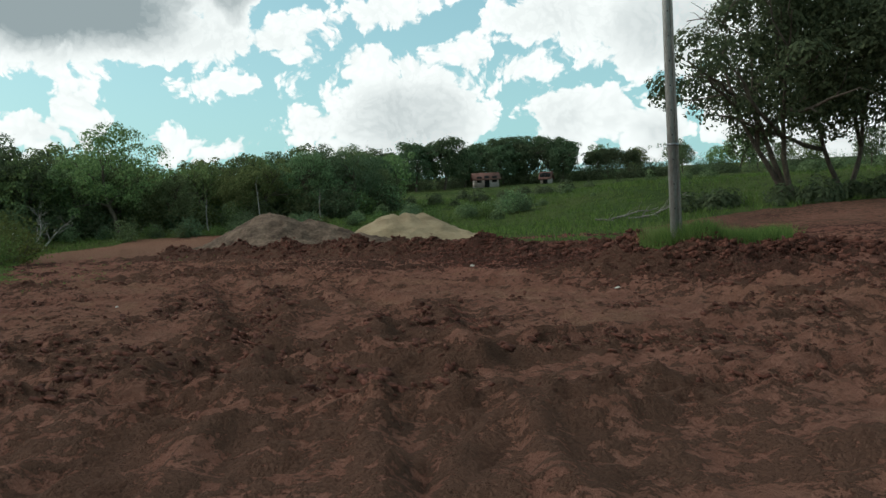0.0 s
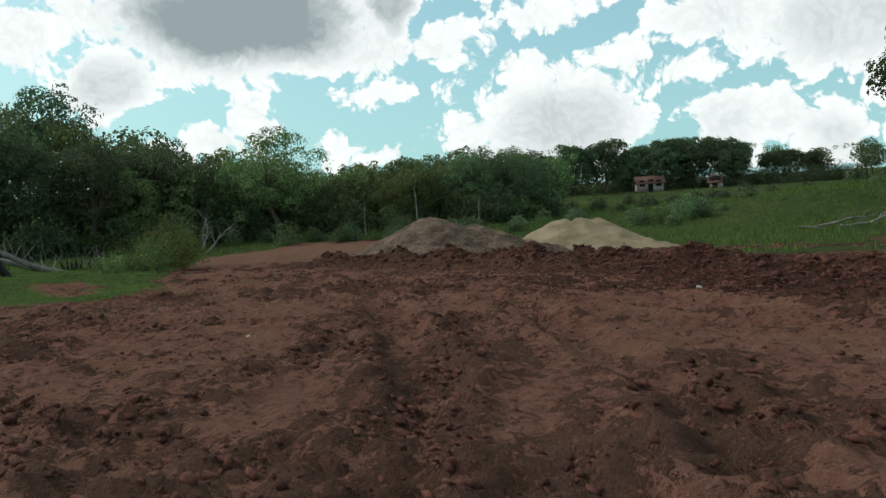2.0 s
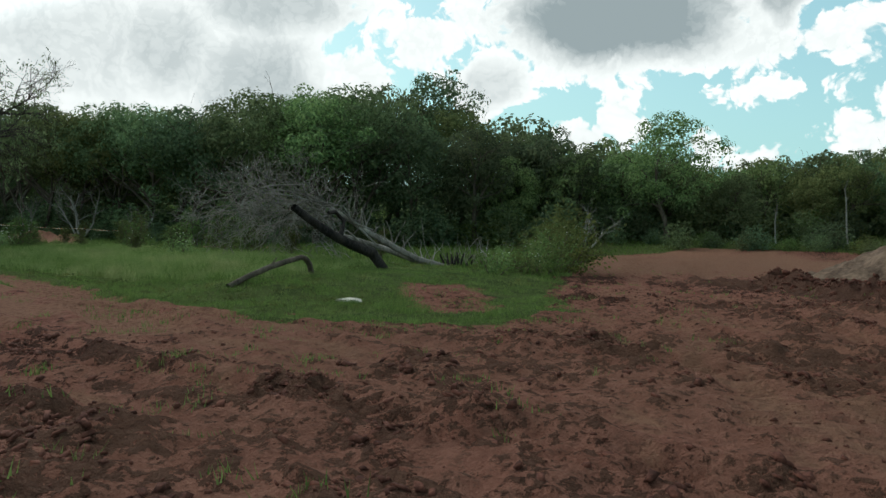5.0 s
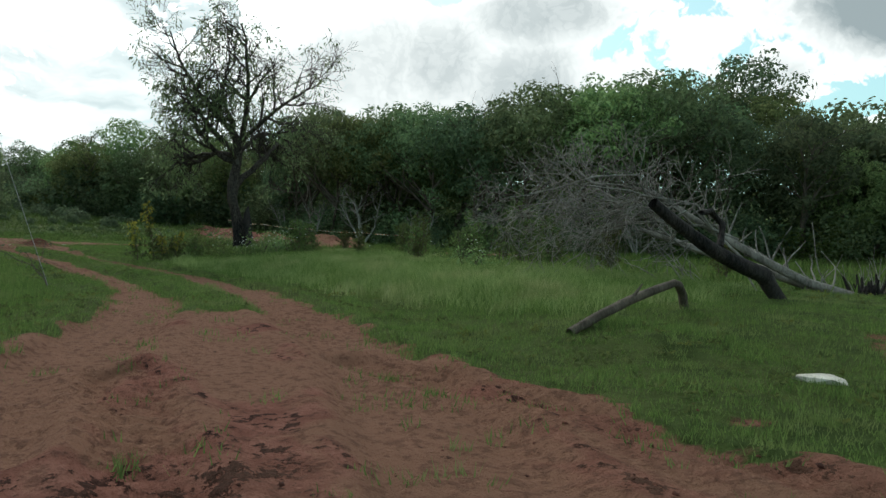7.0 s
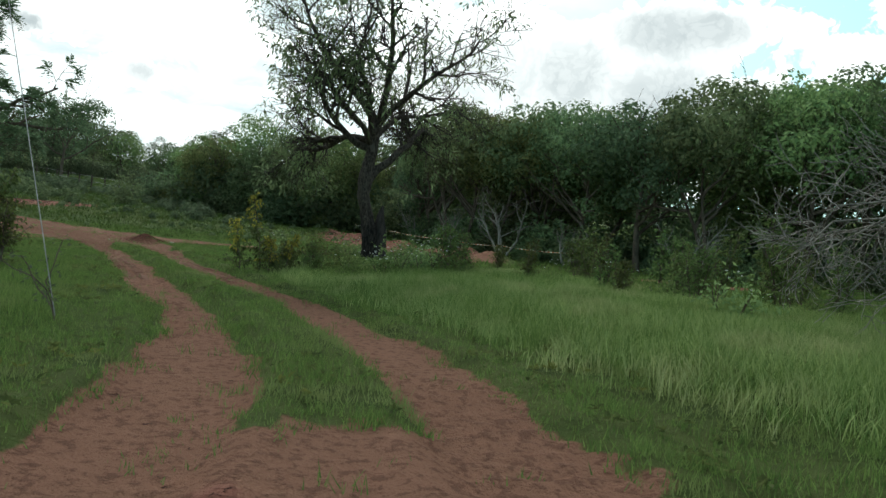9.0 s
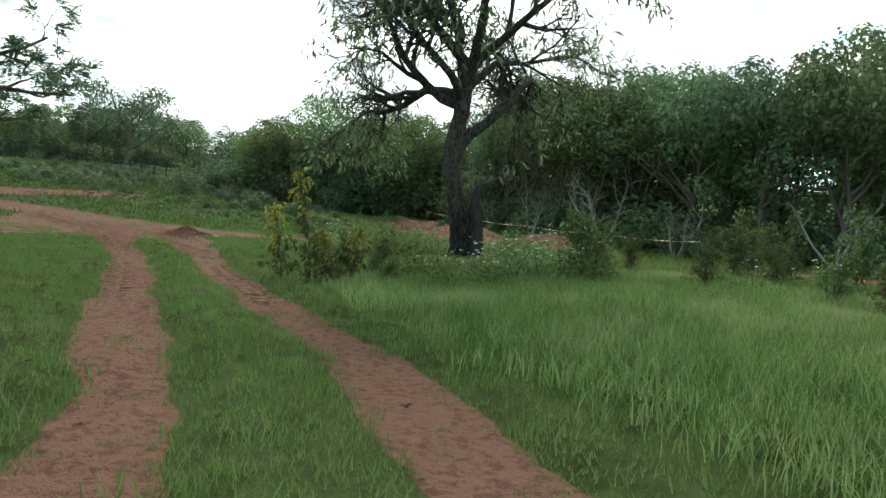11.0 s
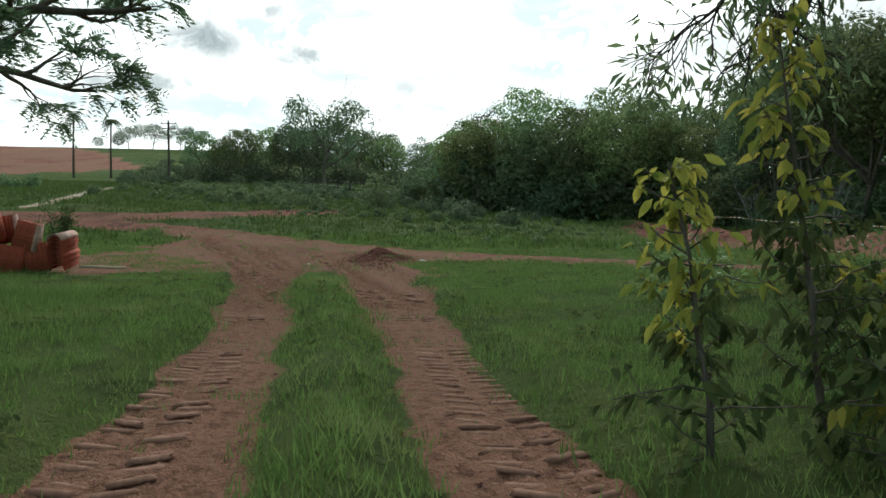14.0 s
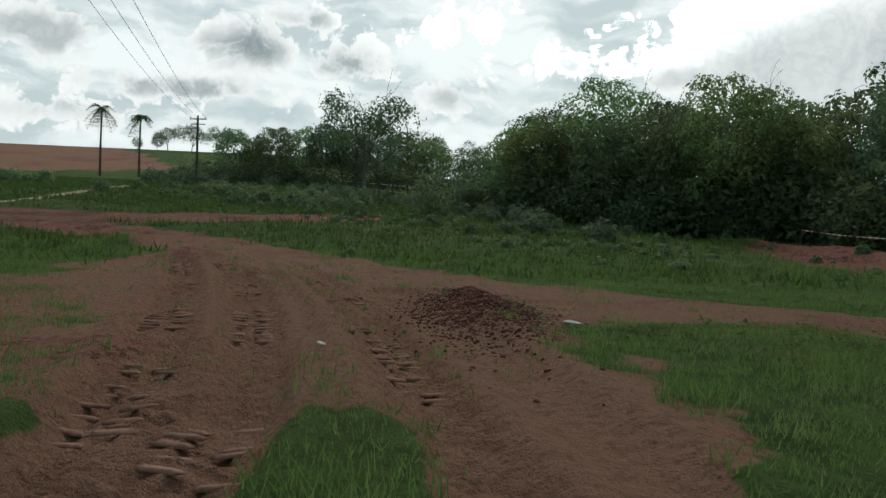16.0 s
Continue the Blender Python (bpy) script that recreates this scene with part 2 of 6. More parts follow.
def ground_material():
    m, t, p, _ = material("red_earth_and_turf")
    pos = position(t)
    at = [t.nodes.new("ShaderNodeAttribute") for _ in range(2)]
    at[0].attribute_name, at[1].attribute_name = "dirt", "wet"
    n_big, n_mid, n_fine = noise_node(t, pos, 0.35, 5.0), noise_node(t, pos, 3.0, 6.0, 0.65), noise_node(t, pos, 34.0, 4.0, 0.7)
    crumb = math_node(t, "ADD", math_node(t, "MULTIPLY", noise_node(t, pos, 3.6, 6.0, 0.72), 0.55), math_node(t, "MULTIPLY", noise_node(t, pos, 11.0, 5.0, 0.7), 0.45))
    dry = mix_node(t, ramp_node(t, n_mid, 0.32, 0.68), DIRT_DARK, DIRT_LIGHT)
    dry = mix_node(t, ramp_node(t, n_big, 0.45, 0.7, 0.0, 0.6), dry, DIRT_PALE)
    dry = mix_node(t, ramp_node(t, n_fine, 0.3, 0.7, 0.0, 0.3), dry, DIRT_DARK)
    clod = mix_node(t, ramp_node(t, n_fine, 0.35, 0.65), MUD_DARK, MUD_LIGHT)
    # crumbled wet clods lie on a paler crust
    dry = mix_node(t, ramp_node(t, math_node(t, "ADD", at[1].outputs["Fac"], math_node(t, "MULTIPLY", math_node(t, "SUBTRACT", crumb, 0.5), 0.8)), -0.06, -0.36, 0.0, 0.88), dry, DIRT_PALE)
    wv = math_node(t, "ADD", math_node(t, "MULTIPLY", at[1].outputs["Fac"], 0.20), crumb)
    wv = math_node(t, "ADD", wv, math_node(t, "MULTIPLY", math_node(t, "SUBTRACT", n_mid, 0.5), 0.10))
    broken = ramp_node(t, wv, 0.542, 0.560)
    dry = mix_node(t, ramp_node(t, noise_node(t, pos, 11.0, 4.0, 0.7), 0.5, 0.60, 0.0, 0.5), dry, MUD_LIGHT)
    earth = mix_node(t, broken, dry, clod)
    earth = mix_node(t, ramp_node(t, at[1].outputs["Fac"], -0.46, -0.58), earth, DIRT_CHALK)
    turf = mix_node(t, ramp_node(t, n_mid, 0.3, 0.7), TURF_DARK, TURF_LIGHT)
    turf = mix_node(t, ramp_node(t, n_big, 0.4, 0.75, 0.0, 0.5), turf, TURF_DRY)
    # broad drifts of colour over the far slopes
    n_far = noise_node(t, pos, 0.045, 6.0, 0.62)
    turf = mix_node(t, ramp_node(t, n_far, 0.42, 0.66, 0.0, 0.75), turf, TURF_DRY)
    turf = mix_node(t, ramp_node(t, noise_node(t, pos, 0.9, 5.0, 0.7), 0.46, 0.64, 0.0, 0.6), turf, TURF_DARK)
    earth = mix_node(t, ramp_node(t, n_far, 0.60, 0.44, 0.0, 0.45), earth, DIRT_DUST)
    dv = math_node(t, "ADD", at[0].outputs["Fac"], math_node(t, "MULTIPLY", math_node(t, "SUBTRACT", crumb, 0.5), 0.9))
    link(t, mix_node(t, ramp_node(t, dv, 0.38, 0.58), turf, earth), p.inputs["Base Color"])
    p.inputs["Roughness"].default_value = 0.95
    p.inputs["Specular IOR Level"].default_value = 0.03
    hh = math_node(t, "ADD", math_node(t, "MULTIPLY", n_fine, 0.3), math_node(t, "MULTIPLY", crumb, 1.6))
    hh = math_node(t, "ADD", hh, math_node(t, "MULTIPLY", broken, 0.6))
    bump(t, p, hh, 1.0, 0.14)
    return m


DIRT_DARK, DIRT_LIGHT, DIRT_PALE, DIRT_DUST = (0.195, 0.075, 0.056), (0.325, 0.146, 0.108), (0.262, 0.137, 0.090), (0.205, 0.113, 0.075)
DIRT_CHALK = (0.46, 0.37, 0.28)
MUD_DARK, MUD_LIGHT = (0.027, 0.013, 0.011), (0.085, 0.039, 0.030)
TURF_DARK, TURF_LIGHT, TURF_DRY = (0.038, 0.062, 0.018), (0.080, 0.125, 0.032), (0.105, 0.122, 0.042)
M_GROUND = ground_material()
M_BARK = surface("grey_brown_bark", (0.06, 0.048, 0.038), (0.16, 0.13, 0.10), 4, 30, 0.9, 0.7, (1, 1, 0.3), depth=0.03)
M_CHAR = surface("charred_bark", (0.012, 0.011, 0.011), (0.060, 0.050, 0.045), 2.5, 22, 0.85, 0.9, (1, 1, 0.35), depth=0.05)


def burnt_bark():
    """Charred black up to an uneven line, grey-brown lichened bark above it."""
    m, t, p, _ = material("half_burnt_bark")
    pos = position(t, (1, 1, 0.35))
    a, b = noise_node(t, pos, 5.0, 5.0, 0.6), noise_node(t, pos, 26.0, 3.0, 0.6)
    sz = t.nodes.new("ShaderNodeSeparateXYZ")
    link(t, position(t), sz.inputs[0])
    line = math_node(t, "ADD", sz.outputs[2], math_node(t, "MULTIPLY", math_node(t, "SUBTRACT", a, 0.5), 3.2))
    black = mix_node(t, ramp_node(t, b, 0.35, 0.65), (0.010, 0.009, 0.009), (0.042, 0.036, 0.033))
    bark = mix_node(t, ramp_node(t, b, 0.3, 0.7), (0.026, 0.021, 0.018), (0.105, 0.088, 0.074))
    bark = mix_node(t, ramp_node(t, noise_node(t, pos, 9.0, 4.0, 0.6), 0.56, 0.66, 0.0, 0.5), bark, (0.15, 0.14, 0.12))
    link(t, mix_node(t, ramp_node(t, line, 0.7, 1.5), black, bark), p.inputs["Base Color"])
    p.inputs["Roughness"].default_value, p.inputs["Specular IOR Level"].default_value = 0.9, 0.1
    bump(t, p, math_node(t, "ADD", math_node(t, "MULTIPLY", a, 0.6), b), 1.0, 0.05)
    return m


M_BURNT = burnt_bark()
M_DEAD = surface("bleached_dead_wood", (0.115, 0.104, 0.09), (0.35, 0.32, 0.28), 3, 26, 0.85, 0.5, (1, 1, 0.4), depth=0.02)
M_PALEBARK = surface("pale_bark", (0.16, 0.15, 0.13), (0.33, 0.32, 0.28), 4, 30, 0.9, 0.5, (1, 1, 0.3))
M_LEAF = foliage("woodland_leaves", (0.085, 0.129, 0.064), (0.210, 0.282, 0.133))
M_LEAF_B = foliage("bright_leaves", (0.101, 0.156, 0.062), (0.251, 0.327, 0.129))
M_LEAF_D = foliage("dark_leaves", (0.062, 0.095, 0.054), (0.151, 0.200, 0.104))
M_LEAF_Y = foliage("yellowing_leaves", (0.13, 0.17, 0.035), (0.46, 0.40, 0.08), None, 0.4, 0.01)
M_SAPLING = foliage("drooping_dark_leaves", (0.045, 0.070, 0.028), (0.14, 0.175, 0.060), None, 0.35, 0.02)
M_SHRUB = foliage("shrub_leaves", (0.056, 0.092, 0.030), (0.155, 0.210, 0.072), (0.16, 0.20, 0.05))
M_GRASS = foliage("grass_blades", (0.066, 0.118, 0.032), (0.180, 0.258, 0.074), (0.190, 0.226, 0.086), 0.35, 0.0)
M_FIELD = foliage("field_grass_blades", (0.048, 0.085, 0.022), (0.125, 0.185, 0.048), (0.13, 0.16, 0.05), 0.35, 0.0)
M_TALL = foliage("tall_grass_blades", (0.13, 0.20, 0.066), (0.32, 0.39, 0.15), (0.33, 0.35, 0.165), 0.35, 0.0)
M_FLOWER = surface("white_petals", (0.62, 0.62, 0.58), (0.8, 0.8, 0.76), 3, 40, 0.7, 0.1)
M_PLANK = surface("sawn_pale_timber", (0.26, 0.19, 0.115), (0.44, 0.35, 0.24), 3, 30, 0.85, 0.4, (0.3, 1, 1))
M_SAND = surface("pale_sand", (0.22, 0.16, 0.095), (0.38, 0.29, 0.18), 1.2, 30, 0.95, 0.5, depth=0.03)
M_GRAVEL = surface("grey_brown_gravel", (0.065, 0.043, 0.031), (0.20, 0.138, 0.098), 1.6, 9, 0.95, 0.9, depth=0.06)
M_CLOD = surface("wet_red_clods", (0.048, 0.020, 0.015), (0.165, 0.066, 0.046), 2, 25, 0.95, 0.6, depth=0.03)
M_TREAD = surface("pressed_red_earth", (0.15, 0.075, 0.052), (0.29, 0.155, 0.108), 1.5, 25, 0.95, 0.5, depth=0.02)
M_CONC = surface("weathered_concrete", (0.27, 0.26, 0.235), (0.46, 0.45, 0.41), 2, 30, 0.9, 0.3, (1, 1, 0.4), depth=0.01)
M_HOLE = surface("shadowed_recess", (0.03, 0.03, 0.028), (0.06, 0.058, 0.05), 3, 20)
M_STONE = surface("pale_stone", (0.42, 0.38, 0.32), (0.66, 0.62, 0.54), 4, 30, 0.9, 0.6)
M_CLAY = surface("terracotta", (0.21, 0.038, 0.020), (0.38, 0.085, 0.042), 3, 35, 0.8, 0.3, depth=0.008)
M_CLAYPALE = surface("limed_terracotta", (0.30, 0.13, 0.09), (0.50, 0.34, 0.27), 6, 35, 0.85, 0.3, depth=0.008)
M_WHITEWALL = surface("limewashed_wall", (0.30, 0.25, 0.22), (0.50, 0.44, 0.40), 1, 12, 0.9, 0.2)
M_ROOF = surface("old_clay_roof", (0.10, 0.05, 0.04), (0.19, 0.105, 0.085), 0.8, 8, 0.9, 0.4)
M_WOODPOLE = surface("dark_timber_pole", (0.040, 0.032, 0.026), (0.11, 0.09, 0.07), 3, 25, 0.9, 0.4, (1, 1, 0.2))
M_STEEL = surface("galvanised_wire", (0.20, 0.20, 0.20), (0.34, 0.34, 0.34), 5, 40, 0.5, 0.1, metal=0.8)


def striped_tape():
    m, t, p, _ = material("striped_barrier_plastic")
    sx = t.nodes.new("ShaderNodeSeparateXYZ")
    link(t, position(t), sx.inputs[0])
    s = math_node(t, "FRACT", math_node(t, "MULTIPLY", sx.outputs[0], 2.6))
    link(t, mix_node(t, ramp_node(t, s, 0.48, 0.52), (0.62, 0.20, 0.07), (0.72, 0.70, 0.58)), p.inputs["Base Color"])
    p.inputs["Roughness"].default_value = 0.6
    return m


M_TAPE = striped_tape()
M_DARKHOLE = surface("dark_interior", (0.012, 0.012, 0.012), (0.03, 0.03, 0.03), 2, 10)


# ---- numeric noise ----
def hash2(ix, iy, seed):
    h = (ix.astype(np.int64) * 374761393 + iy.astype(np.int64) * 668265263 + seed * 1274126177) & 0x7FFFFFFF
    h = ((h ^ (h >> 13)) * 1274126177) & 0x7FFFFFFF
    return ((h ^ (h >> 16)) & 0xFFFF) / 65535.0


def vnoise(x, y, seed=0):
    x, y = np.asarray(x, float), np.asarray(y, float)
    ix, iy = np.floor(x), np.floor(y)
    fx, fy = x - ix, y - iy
    fx, fy = fx * fx * (3 - 2 * fx), fy * fy * (3 - 2 * fy)
    a, b = hash2(ix, iy, seed), hash2(ix + 1, iy, seed)
    c, d = hash2(ix, iy + 1, seed), hash2(ix + 1, iy + 1, seed)
    return (a * (1 - fx) + b * fx) * (1 - fy) + (c * (1 - fx) + d * fx) * fy


def fbm(x, y, scale, octaves=4, seed=0, gain=0.5):
    s, amp, tot = 0.0, 1.0, 0.0
    for o in range(octaves):
        s = s + amp * vnoise(np.asarray(x) * scale, np.asarray(y) * scale, seed + o * 17)
        tot += amp
        amp, scale = amp * gain, scale * 2.03
    return s / tot


def step(v, lo, hi):
    q = np.clip((np.asarray(v, float) - lo) / (hi - lo), 0, 1)
    return q * q * (3 - 2 * q)


def to_line(x, y, pts):
    """Distance from a polyline and the way along it."""
    best, along, run = np.full(np.shape(x), 1e9), np.zeros(np.shape(x)), 0.0
    for (ax, ay), (bx, by) in zip(pts[:-1], pts[1:]):
        ln = math.hypot(bx - ax, by - ay)
        q = np.clip(((x - ax) * (bx - ax) + (y - ay) * (by - ay)) / ln ** 2, 0, 1)
        d = np.hypot(x - ax - q * (bx - ax), y - ay - q * (by - ay))
        along = np.where(d < best, run + q * ln, along)
        best = np.minimum(best, d)
        run += ln
    return best, along


def inside(x, y, pts):
    """Signed distance to a polygon, positive within."""
    d, _ = to_line(x, y, pts + pts[:1])
    odd = np.zeros(np.shape(x), bool)
    for (ax, ay), (bx, by) in zip(pts, pts[1:] + pts[:1]):
        if ay == by:
            continue
        odd ^= ((ay > y) != (by > y)) & (x < (bx - ax) * (y - ay) / (by - ay) + ax)
    return np.where(odd, d, -d)


# ---- plan of the ground ----
YARD = [(-11.0, 19.4), (-14.2, 25.7), (-19.5, 38.0), (-24.5, 49.0), (-22.0, 58.0), (-8.0, 57.0), (-2.0, 48.0), (1.5, 40.0), (4.5, 34.0), (9.0, 35.5), (13.0, 38.0), (18.0, 40.0), (30.0, 42.0), (44.0, 44.0), (70.0, 20.0), (60.0, -40.0),
        (-20.0, -40.0), (-15.0, -8.0), (-13.6, 6.0), (-15.5, 10.5), (-18.5, 13.2), (-22.0, 14.5), (-22.0, 17.8), (-19.0, 17.2), (-14.5, 17.0), (-12.2, 17.6)]
BARE = [(-15.6, 22.0), (-15.3, 23.3), (-13.5, 22.3), (-12.1, 19.8), (-12.7, 18.9), (-14.6, 20.6)]
LEFT_RUT = [(-16.0, 12.6), (-20.0, 14.2), (-23.5, 15.5), (-26.0, 16.0), (-29.0, 16.2), (-33.5, 16.0), (-38.0, 15.96), (-41.5, 15.86), (-45.0, 15.5), (-50.0, 15.3), (-57.0, 14.0)]
RIGHT_RUT = [(-14.0, 14.9), (-18.0, 16.4), (-24.1, 17.75), (-29.5, 18.1), (-33.5, 17.72), (-38.0, 17.52), (-41.5, 17.45), (-46.0, 17.3), (-54.0, 16.6)]
CROSS_ROAD = [(-40.0, 38.0), (-46.5, 29.5), (-49.5, 25.6), (-53.2, 20.9), (-57.0, 16.9), (-62.5, 13.2), (-68.0, 9.0), (-74.0, 1.0)]
FAR_ROAD = [(-76.0, -7.0), (-76.5, 0.0), (-75.5, 6.0), (-78.5, 11.0), (-80.5, 14.0)]
HILL_TRACK = [(-80.0, -1.6), (-86.8, -2.9), (-100.0, -5.2), (-112.0, -7.6), (-122.0, -8.4)]
HILL_BARE = [(-166.0, -46.0), (-180.0, -33.0), (-193.0, -23.5), (-250.0, -44.0), (-322.0, -73.0), (-420.0, -112.0), (-420.0, -330.0), (-170.0, -170.0), (-150.0, -80.0)]
JUNCTION = [(-46.8, 14.5), (-46.9, 16.0), (-46.3, 17.9), (-50.9, 18.4), (-52.2, 20.4), (-56.5, 19.8), (-61.5, 16.0), (-64.0, 12.6), (-62.0, 10.8), (-56.0, 10.6), (-50.5, 13.2)]
TILE_YARD = [(-47.0, 12.6), (-48.5, 14.6), (-54.0, 12.6), (-56.5, 10.6), (-52.0, 9.8), (-47.5, 10.8)]
DIG = [(-50.0, 33.5), (-58.0, 36.5), (-70.0, 35.8), (-80.0, 34.0), (-76.0, 31.5), (-66.0, 29.5), (-54.0, 31.5)]
BERM = [(-10.6, 30.6), (-6.5, 28.0), (-2.5, 25.0), (0.5, 22.6), (2.6, 18.4), (3.6, 14.2), (5.0, 13.0), (7.5, 12.8)]


def base_height(x, y):
    x, y = np.asarray(x, float), np.asarray(y, float)
    u = np.maximum(-57.0 - x, 0.0)
    keep = 1.0 - 0.45 * step(y, 18, 34)
    west = np.where(u < 20, 0.0018 * u * u + 0.015 * u, 0.0018 * 400 + 0.3 + (u - 20) * 0.066) * keep
    west = west + 0.038 * np.maximum(u - 110.0, 0.0)
    west = np.minimum(west, 24.0 + 0.01 * u)
    west = west * (1 - 0.35 * step(y, 60, 160))
    v = np.maximum(y - 58.0, 0.0)
    north = 0.7 * step(y, 50, 64) + 0.055 * v
    north = np.minimum(north, 16.0)
    e = np.maximum(np.hypot(x - 4.0, y) - 30.0, 0.0)
    east = 0.05 * e * step(x, 4, 18) * (1 - step(v, 0, 40))
    east = np.minimum(east, 6.0)
    bank = 0.28 * step(y, 18.7, 21.8) * (1 - 0.6 * step(y, 26, 34)) * step(-x, 13, 17.5) * (1 - step(-x, 41, 49)) * (1 - step(y, 40, 52))
    return np.maximum(west, 0) + north + east + bank


def streaks(x, y):
    """Drag marks that run along the wheel tracks of the yard, about zero."""
    x, y = np.asarray(x, float), np.asarray(y, float)
    out = np.zeros(np.shape(x))
    k = np.nonzero((x > -26) & (x < 34) & (y > 0) & (y < 50))
    if not len(k[0]):
        return out
    a, b = x[k], y[k]
    s, w2 = np.zeros(a.shape), np.full(a.shape, 0.06)
    for i, tr in enumerate(TRACKS[:7] + SMOOTH):
        q, l = to_line(a, b, tr)
        w = np.exp(-(q / 1.7) ** 2)
        s += w * (fbm(q * 3.4 + 0.25 * np.sin(l * 1.3), l * 0.45, 1.0, 4, 300 + i, 0.6) - 0.5)
        w2 += w * w
    out[k] = s / np.sqrt(w2)
    return out


def masks(x, y):
    """How bare (0 turf, 1 earth) and how wet the ground is."""
    j = (fbm(x, y, 0.9, 4, 5) - 0.5) * 1.6 + (fbm(x, y, 4.0, 3, 8) - 0.5) * 0.6
    d = step(inside(x, y, YARD) + j, -0.45, 0.35)
    d = np.maximum(d, step(inside(x, y, BARE) + j * 0.7, -0.5, 0.5) * 0.95)
    for rut, w in ((LEFT_RUT, 0.39 + 0.14 * step(x, -27, -23) + 0.14 * step(-x, 42, 47)), (RIGHT_RUT, 0.34 + 0.18 * step(x, -28, -24) + 0.26 * step(-x, 38, 45))):
        q, _ = to_line(x, y, rut)
        d = np.maximum(d, step(w - q + j * 0.22, -0.14, 0.14))
    for road, w in ((CROSS_ROAD, 1.35 + 0.45 * step(-x, 54, 60)), (FAR_ROAD, 2.3), (HILL_TRACK, 0.5)):
        q, _ = to_line(x, y, road)
        d = np.maximum(d, step(w - q + j * 0.55, -0.4, 0.3) * 0.95)
    for poly, k in ((JUNCTION, 1.0), (TILE_YARD, 0.75), (DIG, 0.72), (HILL_BARE, 0.82)):
        d = np.maximum(d, step(inside(x, y, poly) + j, -0.5, 0.4) * k)
    # worn streaks of turf on the far side of the yard
    worn = step(fbm(x + 2 * y, y * 0.6, 0.22, 4, 31), 0.44, 0.58) * step(y - 0.2 * x, 20, 30) * step(x, -2, 6) * (1 - 0.8 * step(x, 7, 10))
    d = d * (1 - 0.85 * worn)
    # turf on the knoll at the pole
    kn = np.exp(-(((x - 4.9) / 1.9) ** 2 + ((y - 14.0) / 1.0) ** 2))
    d = d * (1 - step(kn + j * 0.25, 0.42, 0.7))
    q, s = to_line(x, y, BERM)
    wet = np.maximum(np.exp(-(q / 2.0) ** 2), 0.38 * step(fbm(x * 0.6 + y * 0.25, y, 0.16, 4, 77), 0.44, 0.64) * step(x, -12, -8))
    wet = np.maximum(wet, 0.7 * np.exp(-((x + 52) / 2.2) ** 2 - ((y - 17.4) / 0.6) ** 2))
    wet = np.maximum(wet, 0.40 * step(fbm(x, y, 0.8, 3, 61), 0.56, 0.72))
    for tr in SMOOTH:
        q, _ = to_line(x, y, tr)
        wet = wet * (1 - 0.9 * step(0.34 - q + j * 0.1, -0.12, 0.12)) - 0.1 * step(0.3 - q + j * 0.1, -0.1, 0.1)
    wet = wet + 1.5 * streaks(x, y)
    # a dry pale floor at the back of the yard
    wet = wet - 0.9 * np.exp(-((x + 15.5) / 4.5) ** 4 - ((y - 43.0) / 9.0) ** 4)
    wet = wet - 0.35 * step(-x, 150, 165)
    wet = wet - 0.42 * step(-x, 14, 17) * step(x, -70, -62)
    wet = wet - 1.2 * (1 - step(to_line(x, y, HILL_TRACK)[0], 0.7, 1.3))
    rut = np.minimum(to_line(x, y, LEFT_RUT)[0], to_line(x, y, RIGHT_RUT)[0])
    wet = wet - 0.5 * (1 - step(rut, 0.35, 0.75))
    return np.clip(d, 0, 1), np.where(np.hypot(x + 102, y + 5) < 24, np.clip(wet, -0.62, 1), np.clip(wet, -0.42, 1))


def tread(along, across, pitch=0.22):
    """Chevron marks of a tractor tyre."""
    ph = (along + 0.6 * np.abs(across)) / pitch
    return step(np.abs((ph % 1.0) - 0.5), 0.14, 0.30)


TRACKS = [[(-1.6, 2.0), (-2.2, 9.0), (-4.5, 16.0), (-8.5, 23.0), (-14.5, 31.0), (-20.0, 44.0)], [(0.2, 2.0), (-0.4, 9.0), (-2.6, 16.0), (-6.6, 23.0), (-12.4, 31.0), (-17.5, 44.0)],
          [(8.0, 4.0), (3.5, 10.0), (-2.0, 15.0), (-8.0, 17.0), (-13.0, 16.6), (-18.0, 16.2)], [(9.5, 5.5), (5.0, 11.2), (-1.0, 16.6), (-7.0, 18.8), (-10.0, 20.4)],
          [(14.0, 6.0), (9.0, 9.5), (2.0, 12.5), (-6.0, 13.6), (-13.0, 13.2), (-18.0, 14.0)], [(30.0, 26.0), (16.0, 15.0), (8.0, 8.6), (0.0, 6.5), (-8.0, 9.0), (-14.0, 12.0)],
          [(33.0, 24.0), (18.0, 13.0), (9.0, 6.6), (0.0, 4.6), (-8.6, 7.2), (-15.0, 10.6)],
          [(-43.0, 16.0), (-48.1, 15.57), (-51.0, 15.1), (-55.4, 14.3), (-60.0, 12.9)], [(-43.0, 17.3), (-48.25, 16.63), (-51.3, 16.2), (-55.9, 15.3), (-60.0, 14.4)], [(-44.5, 15.4), (-48.1, 14.94), (-55.0, 13.4), (-60.0, 12.0)]]
